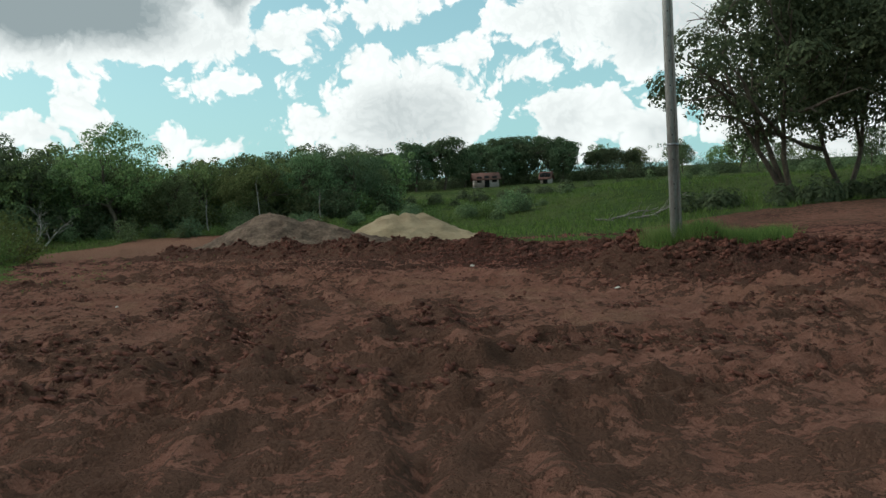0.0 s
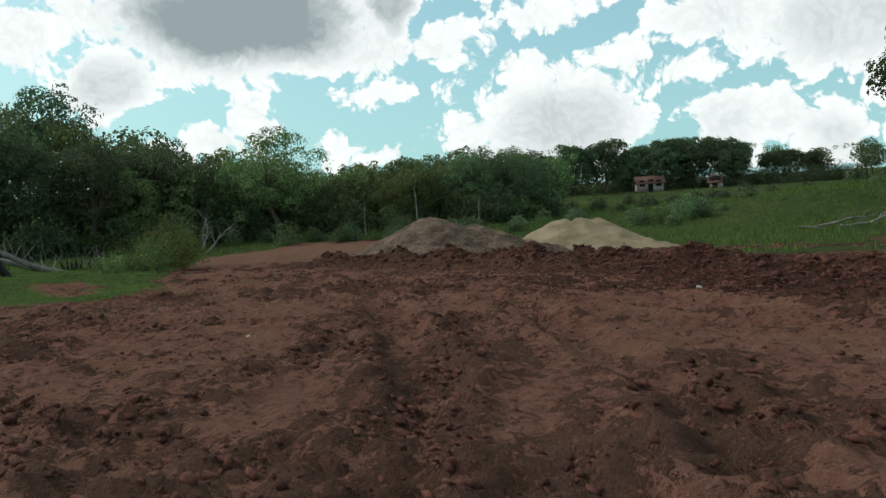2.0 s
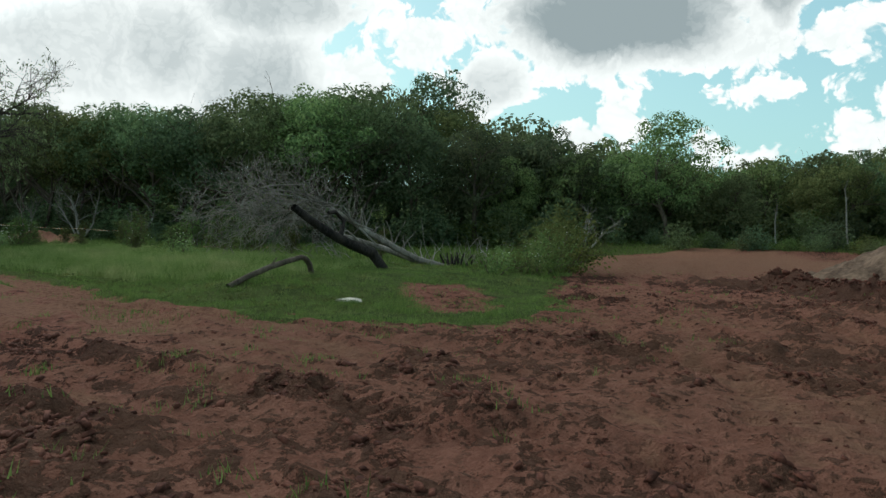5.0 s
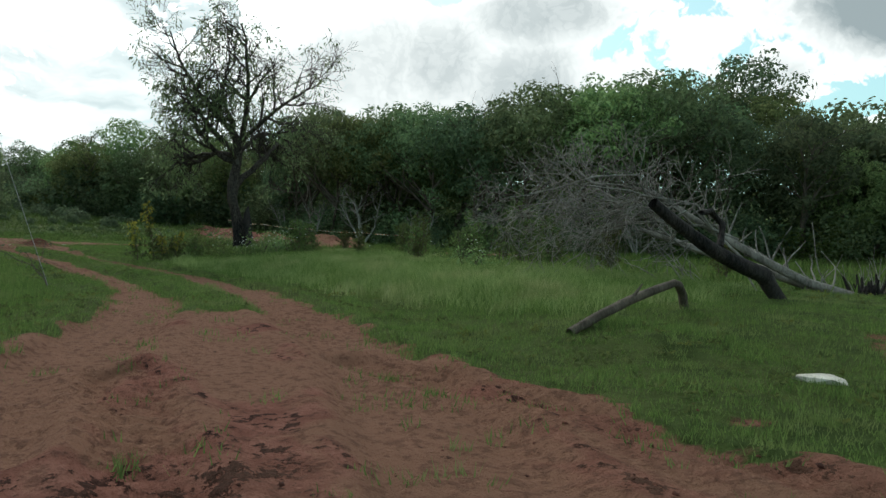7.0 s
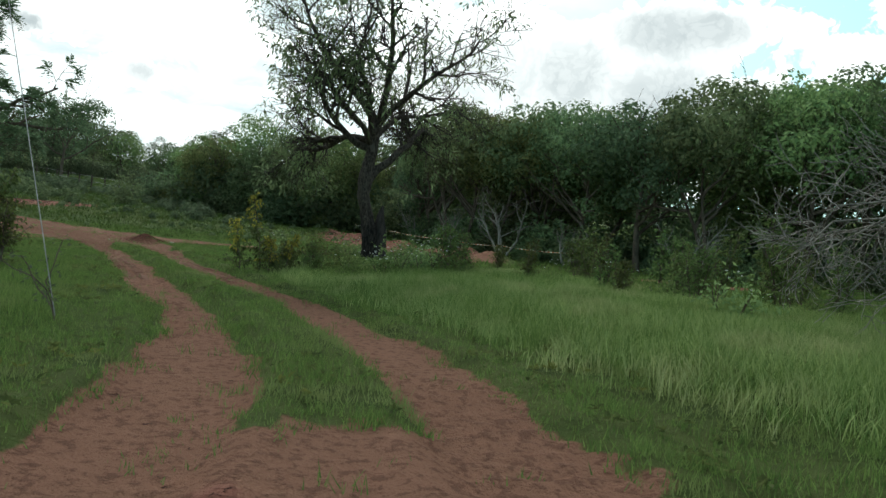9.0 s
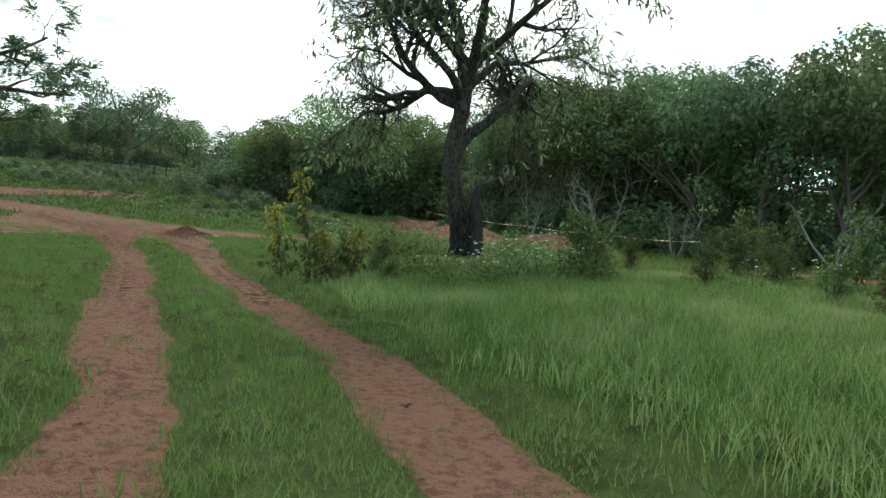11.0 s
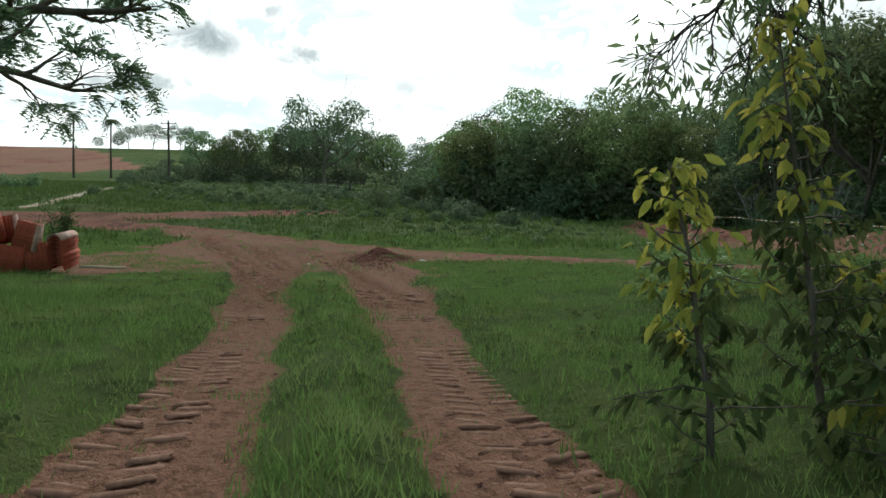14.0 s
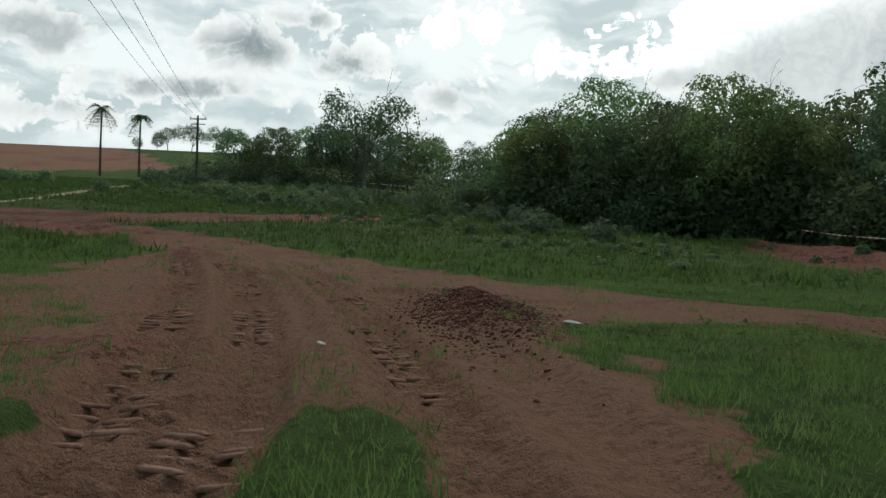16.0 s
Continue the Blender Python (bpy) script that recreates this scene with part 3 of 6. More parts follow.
SMOOTH = [[(-6.0, 11.4), (-7.2, 12.3), (-8.7, 13.55), (-11.0, 14.9), (-15.0, 15.6)], [(0.6, 15.6), (1.04, 13.8), (1.34, 10.8), (1.6, 8.0)], [(-3.0, 19.4), (-3.4, 15.6), (-3.3, 11.7), (-3.2, 8.0)], [(8.0, 13.0), (3.6, 9.9), (2.3, 8.5), (-1.0, 6.5)],
          [(-11.6, 22.0), (-9.0, 18.6), (-6.0, 15.0), (-5.0, 12.0)], [(-16.0, 34.0), (-12.5, 26.0), (-9.6, 21.0), (-8.0, 17.0)]]


def height(x, y, detail=True):
    x, y = np.asarray(x, float), np.asarray(y, float)
    h = base_height(x, y)
    kn = np.exp(-(((x - 5.2) / 2.5) ** 2 + ((y - 14.1) / 1.25) ** 2))
    h = h + 0.36 * np.minimum(kn * 1.25, 1.0)
    q, s = to_line(x, y, BERM)
    lump = fbm(x, y, 1.1, 4, 41)
    h = h + np.exp(-(q / 0.75) ** 2) * (0.10 + 0.42 * lump * lump * 1.6) * (1 - 0.6 * kn)
    for (cx, cy, rx, ry, hh) in ((-52.0, 17.45, 1.9, 0.55, 0.20), (-17.7, 19.3, 1.7, 0.8, 0.20), (-60.0, 18.0, 0.9, 0.5, 0.2), (-72, 34.2, 4.0, 0.8, 0.5), (-79, 33.5, 3.0, 0.8, 0.35), (-65.5, 34.5, 2.0, 0.7, 0.5), (-58.5, 35.0, 3.0, 0.9, 0.75), (-53.0, 34.2, 2.0, 0.8, 0.6), (-80.5, 1.0, 0.8, 3.0, 0.5), (-61, 12.0, 0.8, 0.5, 0.3), (-64.0, 9.5, 0.8, 0.6, 0.35)):
        b = np.exp(-(((x - cx) / rx) ** 2 + ((y - cy) / ry) ** 2))
        h = h + b * hh * (0.6 + 0.8 * fbm(x, y, 1.8, 3, 47))
    if not detail:
        return h
    d, wet = masks(x, y)
    wet = np.maximum(wet, 0)
    rut = np.minimum(to_line(x, y, LEFT_RUT)[0], to_line(x, y, RIGHT_RUT)[0])
    quiet = 0.35 + 0.65 * step(rut, 0.6, 2.5) * (0.5 + 0.5 * step(x, -44, -20))
    quiet = quiet * (1 - 0.7 * step(-x, 13.5, 17.5))
    near = step(-np.hypot((x + 18) / 46, (y - 14) / 26), -1.8, -1.0)
    clod = np.abs(fbm(x, y, 2.2, 4, 3, 0.6) - 0.5) * 2
    small = fbm(x, y, 5.5, 3, 13, 0.65) - 0.5
    h = h + d * near * (0.06 * (fbm(x, y, 0.7, 3, 19) - 0.5) * 2 + (0.05 + 0.17 * wet) * (clod - 0.25) + (0.11 + 0.12 * wet) * small) * quiet
    h = h + d * near * quiet * 0.13 * streaks(x, y)
    ledge = 0.05 * step(fbm(x, y, 1.15, 4, 131), 0.46, 0.52) + 0.035 * step(fbm(x, y, 2.6, 3, 137), 0.47, 0.54)
    h = h + d * near * quiet * ledge * (0.35 + 0.65 * wet)
    for k, tr in enumerate(TRACKS):
        q, s = to_line(x, y, tr)
        cut = step(0.30 - q, -0.10, 0.10)
        rim = np.exp(-((q - 0.40) / 0.13) ** 2)
        h = h + d * (-0.07 * cut + 0.06 * rim + cut * 0.045 * tread(s, q))
    for rut in (LEFT_RUT, RIGHT_RUT):
        q, s = to_line(x, y, rut)
        cut = step(0.55 - q, -0.15, 0.15)
        h = h - 0.07 * cut + 0.05 * np.exp(-((q - 0.72) / 0.18) ** 2) + cut * 0.03 * tread(s, q - 0.25, 0.26) * step(fbm(x, y, 0.35, 2, 91), 0.42, 0.6)
    h = h + (1 - d) * near * 0.05 * (fbm(x, y, 1.2, 3, 23) - 0.5) * 2
    return h


def z_at(x, y):
    return float(height(np.array([x]), np.array([y]), False)[0])


# ---- mesh helpers ----
def mesh_np(name, verts, faces, mat, smooth=False):
    verts, faces = np.asarray(verts, np.float32), np.asarray(faces, np.int32)
    me = bpy.data.meshes.new(name)
    k = faces.shape[1]
    me.vertices.add(len(verts))
    me.vertices.foreach_set("co", verts.ravel())
    me.loops.add(faces.size)
    me.loops.foreach_set("vertex_index", faces.ravel())
    me.polygons.add(len(faces))
    me.polygons.foreach_set("loop_start", np.arange(0, faces.size, k, dtype=np.int32))
    if smooth:
        me.polygons.foreach_set("use_smooth", np.ones(len(faces), bool))
    me.update(calc_edges=True)
    me.materials.append(mat)
    return me


class Geo:
    """Quads gathered into one mesh."""

    def __init__(self):
        self.v, self.f, self.n = [], [], 0

    def add(self, v, f):
        self.v.append(np.asarray(v, float))
        self.f.append(np.asarray(f, int) + self.n)
        self.n += len(v)

    def mesh(self, name, mat, smooth=False):
        return mesh_np(name, np.concatenate(self.v), np.concatenate(self.f), mat, smooth)

    def tube(self, pts, rad, sides=6):
        pts, rad = np.asarray(pts, float), np.asarray(rad, float)
        tan = np.gradient(pts, axis=0)
        tan /= np.maximum(np.linalg.norm(tan, axis=1, keepdims=True), 1e-9)
        ref = np.where(np.abs(tan[:, 2:3]) > 0.9, np.array([[1.0, 0, 0]]), np.array([[0, 0, 1.0]]))
        a = np.cross(tan, ref)
        a /= np.maximum(np.linalg.norm(a, axis=1, keepdims=True), 1e-9)
        b = np.cross(tan, a)
        ang = np.arange(sides) * 2 * np.pi / sides
        ring = pts[:, None] + rad[:, None, None] * (np.cos(ang)[None, :, None] * a[:, None] + np.sin(ang)[None, :, None] * b[:, None])
        n = len(pts)
        i, k = np.meshgrid(np.arange(n - 1), np.arange(sides), indexing="ij")
        k2 = (k + 1) % sides
        f = np.stack([i * sides + k, i * sides + k2, (i + 1) * sides + k2, (i + 1) * sides + k], -1).reshape(-1, 4)
        self.add(ring.reshape(-1, 3), f)

    def leaves(self, c, d, ln, wd, rng, curl=0.15):
        """Rhombic leaves at points c along directions d."""
        c, d = np.asarray(c, float), np.asarray(d, float)
        n = len(c)
        d = d / np.maximum(np.linalg.norm(d, axis=1, keepdims=True), 1e-9)
        side = np.cross(d, rng.normal(size=(n, 3)))
        side /= np.maximum(np.linalg.norm(side, axis=1, keepdims=True), 1e-9)
        up = np.cross(side, d)
        ln, wd = np.broadcast_to(ln, n)[:, None], np.broadcast_to(wd, n)[:, None]
        mid = c + d * ln * 0.45 + up * ln * curl
        v = np.stack([c, mid + side * wd * 0.5, c + d * ln, mid - side * wd * 0.5], 1).reshape(-1, 3)
        self.add(v, np.arange(4 * n).reshape(-1, 4))

    def ovals(self, c, d, ln, wd, rng):
        """Pointed oval leaves, folded along the midrib, drooping at the tip."""
        c, d = np.asarray(c, float), np.asarray(d, float)
        n = len(c)
        d = d / np.maximum(np.linalg.norm(d, axis=1, keepdims=True), 1e-9)
        side = np.cross(d, np.array([0, 0, 1.0]) + rng.normal(size=(n, 3)) * 0.5)
        side /= np.maximum(np.linalg.norm(side, axis=1, keepdims=True), 1e-9)
        up = np.cross(side, d)
        ln, wd = np.broadcast_to(ln, n)[:, None], np.broadcast_to(wd, n)[:, None]
        a, b = c + d * ln * 0.28 + up * wd * 0.18, c + d * ln * 0.62 + up * wd * 0.12
        tip = c + d * ln - up * ln * 0.12
        v = np.stack([c, a + side * wd * 0.46, b + side * wd * 0.42, tip, b - side * wd * 0.42, a - side * wd * 0.46], 1).reshape(-1, 3)
        i = np.arange(n)[:, None] * 6
        self.add(v, np.concatenate([i + np.array([[0, 1, 2, 3]]), i + np.array([[0, 3, 4, 5]])], 0))

    def shell(self, c, nrm, ln, wd, rng):
        """Leaves lying along a surface whose outward way is nrm."""
        n = len(c)
        d = np.cross(nrm, rng.normal(size=(n, 3)))
        d /= np.maximum(np.linalg.norm(d, axis=1, keepdims=True), 1e-9)
        d = d + np.array([0, 0, -0.25])
        side = np.cross(nrm + rng.normal(size=(n, 3)) * 0.45, d)
        side /= np.maximum(np.linalg.norm(side, axis=1, keepdims=True), 1e-9)
        ln, wd = np.broadcast_to(ln, n)[:, None], np.broadcast_to(wd, n)[:, None]
        mid = c + d * ln * 0.45
        v = np.stack([c, mid + side * wd * 0.5, c + d * ln, mid - side * wd * 0.5], 1).reshape(-1, 3)
        self.add(v, np.arange(4 * n).reshape(-1, 4))

    def box(self, lo, hi, m=None):
        x0, y0, z0 = lo
        x1, y1, z1 = hi
        v = np.array([(x0, y0, z0), (x1, y0, z0), (x1, y1, z0), (x0, y1, z0), (x0, y0, z1), (x1, y0, z1), (x1, y1, z1), (x0, y1, z1)], float)
        if m is not None:
            v = np.array([m @ Vector(p) for p in v])
        self.add(v, [(0, 3, 2, 1), (4, 5, 6, 7), (0, 1, 5, 4), (1, 2, 6, 5), (2, 3, 7, 6), (3, 0, 4, 7)])


def thing(name, label, category, at=(0, 0, 0), group="", kind="", turn=0.0, size=1.0):
    ob = new(name)
    ob.empty_display_size = 0.2
    ob.matrix_basis = Matrix.LocRotScale(at, Euler((0, 0, radians(turn))), (size, size, size))
    return tagged(ob, label, category, group, kind)


def part(name, me, parent, label=""):
    ob = new(name, me)
    ob.parent = parent
    if label:
        ob["label"] = label
    return ob


# ---- the ground, one sheet to the horizon ----
def grade(lo, hi, step0, far_lo, far_hi, grow=1.11):
    mid = list(np.arange(lo, hi + 1e-6, step0))
    a, s = [lo], step0
    while a[-1] > far_lo:
        s = min(s * grow, 60)
        a.append(a[-1] - s)
    b, s = [mid[-1]], step0
    while b[-1] < far_hi:
        s = min(s * grow, 60)
        b.append(b[-1] + s)
    return np.array(a[:0:-1] + mid + b[1:])


def build_ground():
    xs, ys = grade(-57.0, 8.0, 0.078, -2600, 2200, 1.09), grade(5.5, 24.0, 0.078, -1500, 2600, 1.08)
    X, Y = np.meshgrid(xs, ys, indexing="ij")
    x, y = X.ravel(), Y.ravel()
    z = height(x, y)
    d, wet = masks(x, y)
    nx, ny = len(xs), len(ys)
    i, k = np.meshgrid(np.arange(nx - 1), np.arange(ny - 1), indexing="ij")
    f = np.stack([i * ny + k, (i + 1) * ny + k, (i + 1) * ny + k + 1, i * ny + k + 1], -1).reshape(-1, 4)
    me = mesh_np("ground", np.stack([x, y, z], 1), f, M_GROUND, True)
    for nm, val in (("dirt", d), ("wet", wet)):
        a = me.attributes.new(nm, "FLOAT", "POINT")
        a.data.foreach_set("value", val.astype(np.float32))
    tagged(new("ground", me), "rutted red earth and green turf rising to low hills", "ground", kind="structure")


build_ground()


# ---- trees ----
def unit(v):
    v = np.asarray(v, float)
    return v / max(np.linalg.norm(v), 1e-9)


def limb(rng, start, way, length, r0, r1, segs=6, wander=0.18, lift=0.0):
    """A wandering limb: its points and radii."""
    pts, d = [np.asarray(start, float)], unit(way)
    for _ in range(segs):
        d = unit(d + rng.normal(size=3) * wander + np.array([0, 0, lift]))
        pts.append(pts[-1] + d * length / segs)
    return np.array(pts), np.linspace(r0, r1, segs + 1)


def sprout(rng, geo, pts, rad, level, spec, tips):
    """Grow side limbs from a limb, level by level; the last level's ends are tips."""
    if level >= len(spec):
        tips.append((pts[-1], unit(pts[-1] - pts[-2])))
        return
    n, lo, lens, spread, lift, sides = spec[level]
    for k in range(n):
        q = lo + (1 - lo) * (k + rng.uniform(0.2, 0.9)) / n
        i = min(int(q * (len(pts) - 1)), len(pts) - 2)
        fr = q * (len(pts) - 1) - i
        p = pts[i] * (1 - fr) + pts[i + 1] * fr
        r = rad[i] * (1 - fr) + rad[i + 1] * fr
        axis = unit(pts[i + 1] - pts[i])
        away = rng.normal(size=3)
        away = unit(away - axis * np.dot(away, axis))
        d = unit(axis * math.cos(spread) + away * math.sin(spread) + np.array([0, 0, lift]))
        ln = lens * rng.uniform(0.7, 1.25) * (1.15 - 0.45 * q)
        cp, cr = limb(rng, p, d, ln, min(r * 0.75, 0.02 + ln * 0.03), max(0.006, ln * 0.006), 5 if level == 0 else 4, 0.2, 0.03)
        geo.tube(cp, cr, sides)
        sprout(rng, geo, cp, cr, level + 1, spec, tips)


def clumps(rng, geo, centres, per, spread, ln, wd, droop=-0.2, flat=0.65):
    c = np.repeat(np.asarray(centres, float), per, axis=0)
    off = np.clip(rng.normal(size=c.shape), -1.5, 1.5) * spread * np.array([1, 1, flat])
    d = off + rng.normal(size=c.shape) * spread * 0.5 + np.array([0, 0, droop * spread])
    geo.leaves(c + off, d, ln * rng.uniform(0.6, 1.3, len(c)), wd * rng.uniform(0.7, 1.3, len(c)), rng)


def woodland_tree(seed, tall, wide, mat, bark=None, leaves=7600, leaf=0.235, low=0.04, umbrella=0.0, stems=1):
    """A crown of many leaf clumps carried on forking limbs."""
    rng = np.random.default_rng(seed)
    wood, crown = Geo(), Geo()
    tips = []
    for k in range(stems):
        lean = rng.normal(size=2) * (0.10 if stems == 1 else 0.28)
        pts, rad = limb(rng, (rng.normal() * 0.15 * (stems > 1), rng.normal() * 0.15 * (stems > 1), -0.2), (lean[0], lean[1], 1), tall * 0.72, 0.020 * tall + 0.02, 0.03, 8, 0.10, 0.05)
        wood.tube(pts, rad * (1.0 if stems == 1 else 0.6), 7)
        sprout(rng, wood, pts, rad, 0, [(max(5, 9 // stems + 2), 0.30, wide * 0.46, 0.95, 0.12, 5), (3, 0.3, wide * 0.22, 0.7, 0.08, 3)], tips)
    # billows of leaves over an uneven dome and at the limbs' ends
    n = 34
    th, ph = np.arange(n) * 2.39996 + rng.uniform(0, 0.6, n), np.arccos(np.linspace(0.96, -0.85, n))
    r = rng.uniform(0.60, 0.90, n) * (0.85 + 0.22 * np.sin(3 * th + seed) * np.cos(2 * ph))
    mid, hz = tall * (low + 1) / 2, tall * (1 - low) / 2
    dome = np.stack([r * wide * 0.5 * np.sin(ph) * np.cos(th), r * wide * 0.5 * np.sin(ph) * np.sin(th), mid + r * hz * np.cos(ph)], 1)
    if umbrella:
        dome[:, 2] = tall * (0.93 - umbrella * rng.uniform(0, 1, n) ** 1.5) - 0.10 * np.hypot(dome[:, 0], dome[:, 1])
    ends = np.array([t[0] for t in tips])
    ends = ends[(ends[:, 2] > tall * low * 0.8) & (ends[:, 2] < tall * 0.86)]
    ends = ends[rng.permutation(len(ends))[:14]]
    cs = np.concatenate([dome, ends])
    big = np.concatenate([rng.uniform(0.13, 0.21, n), rng.uniform(0.07, 0.12, len(ends))]) * wide * 0.85
    share = big ** 2 / (big ** 2).sum()
    for c, R, s in zip(cs, big, share):
        m = max(12, int(leaves * s))
        d = rng.normal(size=(m, 3)) + np.array([0, 0, 0.55])
        d /= np.linalg.norm(d, axis=1, keepdims=True)
        lump = 0.80 + 0.22 * np.sin(d[:, 0] * 7 + seed) * np.sin(d[:, 1] * 6 + R * 9) + 0.10 * rng.normal(size=m)
        p = c + d * (R * lump)[:, None] * np.array([1, 1, 0.72])
        crown.shell(p, d, leaf * rng.uniform(0.6, 1.3, m), leaf * 0.55 * rng.uniform(0.7, 1.3, m), rng)
    return wood.mesh("trunk", bark or M_BARK, True), crown.mesh("crown", mat)


def plant(kind, name, label, category, x, y, size=1.0, turn=0.0, group="", sink=0.05):
    trunk, crown = kind
    ob = thing(name, label, category, (x, y, z_at(x, y) - sink), group, "", turn, size)
    part("trunk", trunk, ob)
    if crown:
        part("crown", crown, ob)
    return ob


def bush(seed, tall, wide, mat, leaves=700, leaf=0.14, stems=7, bark=None):
    rng = np.random.default_rng(seed)
    wood, crown = Geo(), Geo()
    cs = []
    for k in range(stems):
        a = rng.uniform(0, 6.28)
        pts, rad = limb(rng, (0.1 * math.cos(a), 0.1 * math.sin(a), -0.1), (0.7 * math.cos(a) * wide / tall, 0.7 * math.sin(a) * wide / tall, 1), tall * rng.uniform(0.6, 1.0), 0.02, 0.006, 5, 0.2, 0.05)
        wood.tube(pts, rad, 3)
        cs += list(pts[1:])
    n = leaves // 20
    th, q = rng.uniform(0, 6.28, n), rng.uniform(0, 1, n) ** 0.6
    zz = rng.uniform(0.05, 1, n)
    rr = wide * 0.5 * q * np.sqrt(np.maximum(1.05 - zz ** 2, 0.05))
    cs = np.concatenate([np.array(cs), np.stack([rr * np.cos(th), rr * np.sin(th), zz * tall * 0.95], 1)])
    clumps(rng, crown, cs, max(4, leaves // len(cs)), 0.10 * max(wide, 0.8), leaf, leaf * 0.5, -0.1)
    return wood.mesh("stems", bark or M_BARK, True), crown.mesh("leaves", mat)


WOOD = [woodland_tree(11, 9.0, 7.5, M_LEAF), woodland_tree(12, 8.5, 8.5, M_LEAF), woodland_tree(13, 10.0, 7.0, M_LEAF_D), woodland_tree(14, 8.0, 7.0, M_LEAF_B),
        woodland_tree(15, 9.5, 9.0, M_LEAF_D), woodland_tree(16, 7.0, 6.5, M_LEAF, stems=3), woodland_tree(17, 11.0, 8.0, M_LEAF_B)]
WOOD_BACK = [woodland_tree(26, 9.5, 8.5, M_LEAF, leaves=2800, leaf=0.40), woodland_tree(27, 9.0, 8.0, M_LEAF_B, leaves=2800, leaf=0.40), woodland_tree(28, 10.0, 8.0, M_LEAF_D, leaves=2800, leaf=0.40)]
CANOPY = [woodland_tree(71, 9.6, 8.0, M_LEAF, low=0.34, stems=2), woodland_tree(72, 9.0, 8.6, M_LEAF_D, low=0.38, stems=1), woodland_tree(73, 10.0, 8.0, M_LEAF_B, low=0.32, stems=2)]
UNDER = [bush(31, 2.6, 3.4, M_LEAF, 900, 0.26), bush(32, 2.2, 3.0, M_LEAF_D, 900, 0.26), bush(33, 1.6, 2.4, M_SHRUB, 800, 0.2)]
WOOD_LABEL = "leafy green woodland tree at the wood's edge"
rng = np.random.default_rng(5)


def wood_row(line, rows, gap, depth, kinds, size=(0.8, 1.2), label=WOOD_LABEL):
    """Trees along a line, rows deep, away on the line's left."""
    for r in range(rows):
        for (ax, ay), (bx, by) in zip(line[:-1], line[1:]):
            ln = math.hypot(bx - ax, by - ay)
            n = max(1, round(ln / gap))
            for k in range(n):
                q = (k + rng.uniform(0.15, 0.85)) / n
                off = r * depth + rng.uniform(-1.2, 1.2)
                x, y = ax + q * (bx - ax) - (by - ay) / ln * off, ay + q * (by - ay) + (bx - ax) / ln * off
                fit = 0.71 + 0.47 * float(step(-x, 28, 44)) - 0.14 * float(step(-x, 70, 84)) if label == WOOD_LABEL else 1.0
                among = CANOPY if r == 0 and -78 < x < -44 and label == WOOD_LABEL else kinds
                plant(among[rng.integers(len(among))], "tree", label, "tree", x, y, fit * rng.uniform(*size), rng.uniform(0, 360), "woodland trees")


def under_row(line, gap, off, kinds, size=(0.7, 1.3), label="dense green undergrowth bush along the wood"):
    for (ax, ay), (bx, by) in zip(line[:-1], line[1:]):
        ln = math.hypot(bx - ax, by - ay)
        for k in range(max(1, round(ln / gap))):
            q = rng.uniform(0, 1)
            o = off + rng.uniform(-1.5, 1.0)
            x, y = ax + q * (bx - ax) - (by - ay) / ln * o, ay + q * (by - ay) + (bx - ax) / ln * o
            s, l = kinds[rng.integers(len(kinds))]
            ob = thing("bush", label, "bush", (x, y, z_at(x, y) - 0.05), "undergrowth", "", rng.uniform(0, 360), rng.uniform(*size) * (0.55 if -78 < x < -44 else 1.0))
            tagged(part("stem", s, ob), kind="stuff")
            part("leaves", l, ob)


def scrub(label, seed, spots):
    """Low bushes past counting: many small domes of leaves in one sheet."""
    r = np.random.default_rng(seed)
    g = Geo()
    for x, y, w, h in spots(r):
        n = int(90 + 110 * min(w, 2.2))
        d = r.normal(size=(n, 3)) + np.array([0, 0, 0.4])
        d[:, 2] = np.abs(d[:, 2])
        d /= np.linalg.norm(d, axis=1, keepdims=True)
        a, b = r.uniform(0, 6.28, 2)
        lump = r.uniform(0.55, 1.0, n) * (0.8 + 0.25 * np.sin(5 * np.arctan2(d[:, 1], d[:, 0]) + a) * np.sin(6 * d[:, 2] + b))
        p = d * lump[:, None] * np.array([w / 2, w / 2, h]) + np.array([x, y, z_at(x, y) - 0.05])
        ln = 0.10 + 0.10 * min(w, 2.2)
        g.shell(p, d, ln * r.uniform(0.6, 1.3, n), ln * 0.5, r)
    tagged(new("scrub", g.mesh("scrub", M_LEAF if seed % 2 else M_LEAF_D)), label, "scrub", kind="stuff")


def along(line, gap, wide, size, off=0.0):
    """Bush places strewn along a line."""
    def spots(r):
        for (ax, ay), (bx, by) in zip(line[:-1], line[1:]):
            for k in range(max(1, round(math.hypot(bx - ax, by - ay) / gap))):
                q, s = r.uniform(), r.uniform(*size)
                yield ax + q * (bx - ax) + r.normal() * wide, ay + q * (by - ay) + r.normal() * wide + off, 1.5 * s * r.uniform(0.7, 1.3), s
    return spots


# the wood's edge, walked so that its depth lies on the left
EDGE_N = [(-4, 77), (-10, 71), (-20, 66), (-30, 62), (-40, 54), (-48, 47), (-56, 42.5), (-66, 40.5), (-78, 41.5), (-86, 37), (-92, 27), (-100, 24)]
EDGE_N = EDGE_N[::-1]
wood_row(EDGE_N, 2, 4.0, 5.0, WOOD, (0.88, 1.06))
wood_row([(p[0] - 2, p[1] + 12) for p in EDGE_N], 1, 6.0, 6, WOOD_BACK, (0.95, 1.15))
wood_row([(-36, 60), (-22, 68), (-12, 74), (-4, 82)], 2, 3.2, 4.0, WOOD_BACK, (0.85, 1.0))
under_row(EDGE_N, 1.25, -1.2, UNDER, (0.7, 1.35))
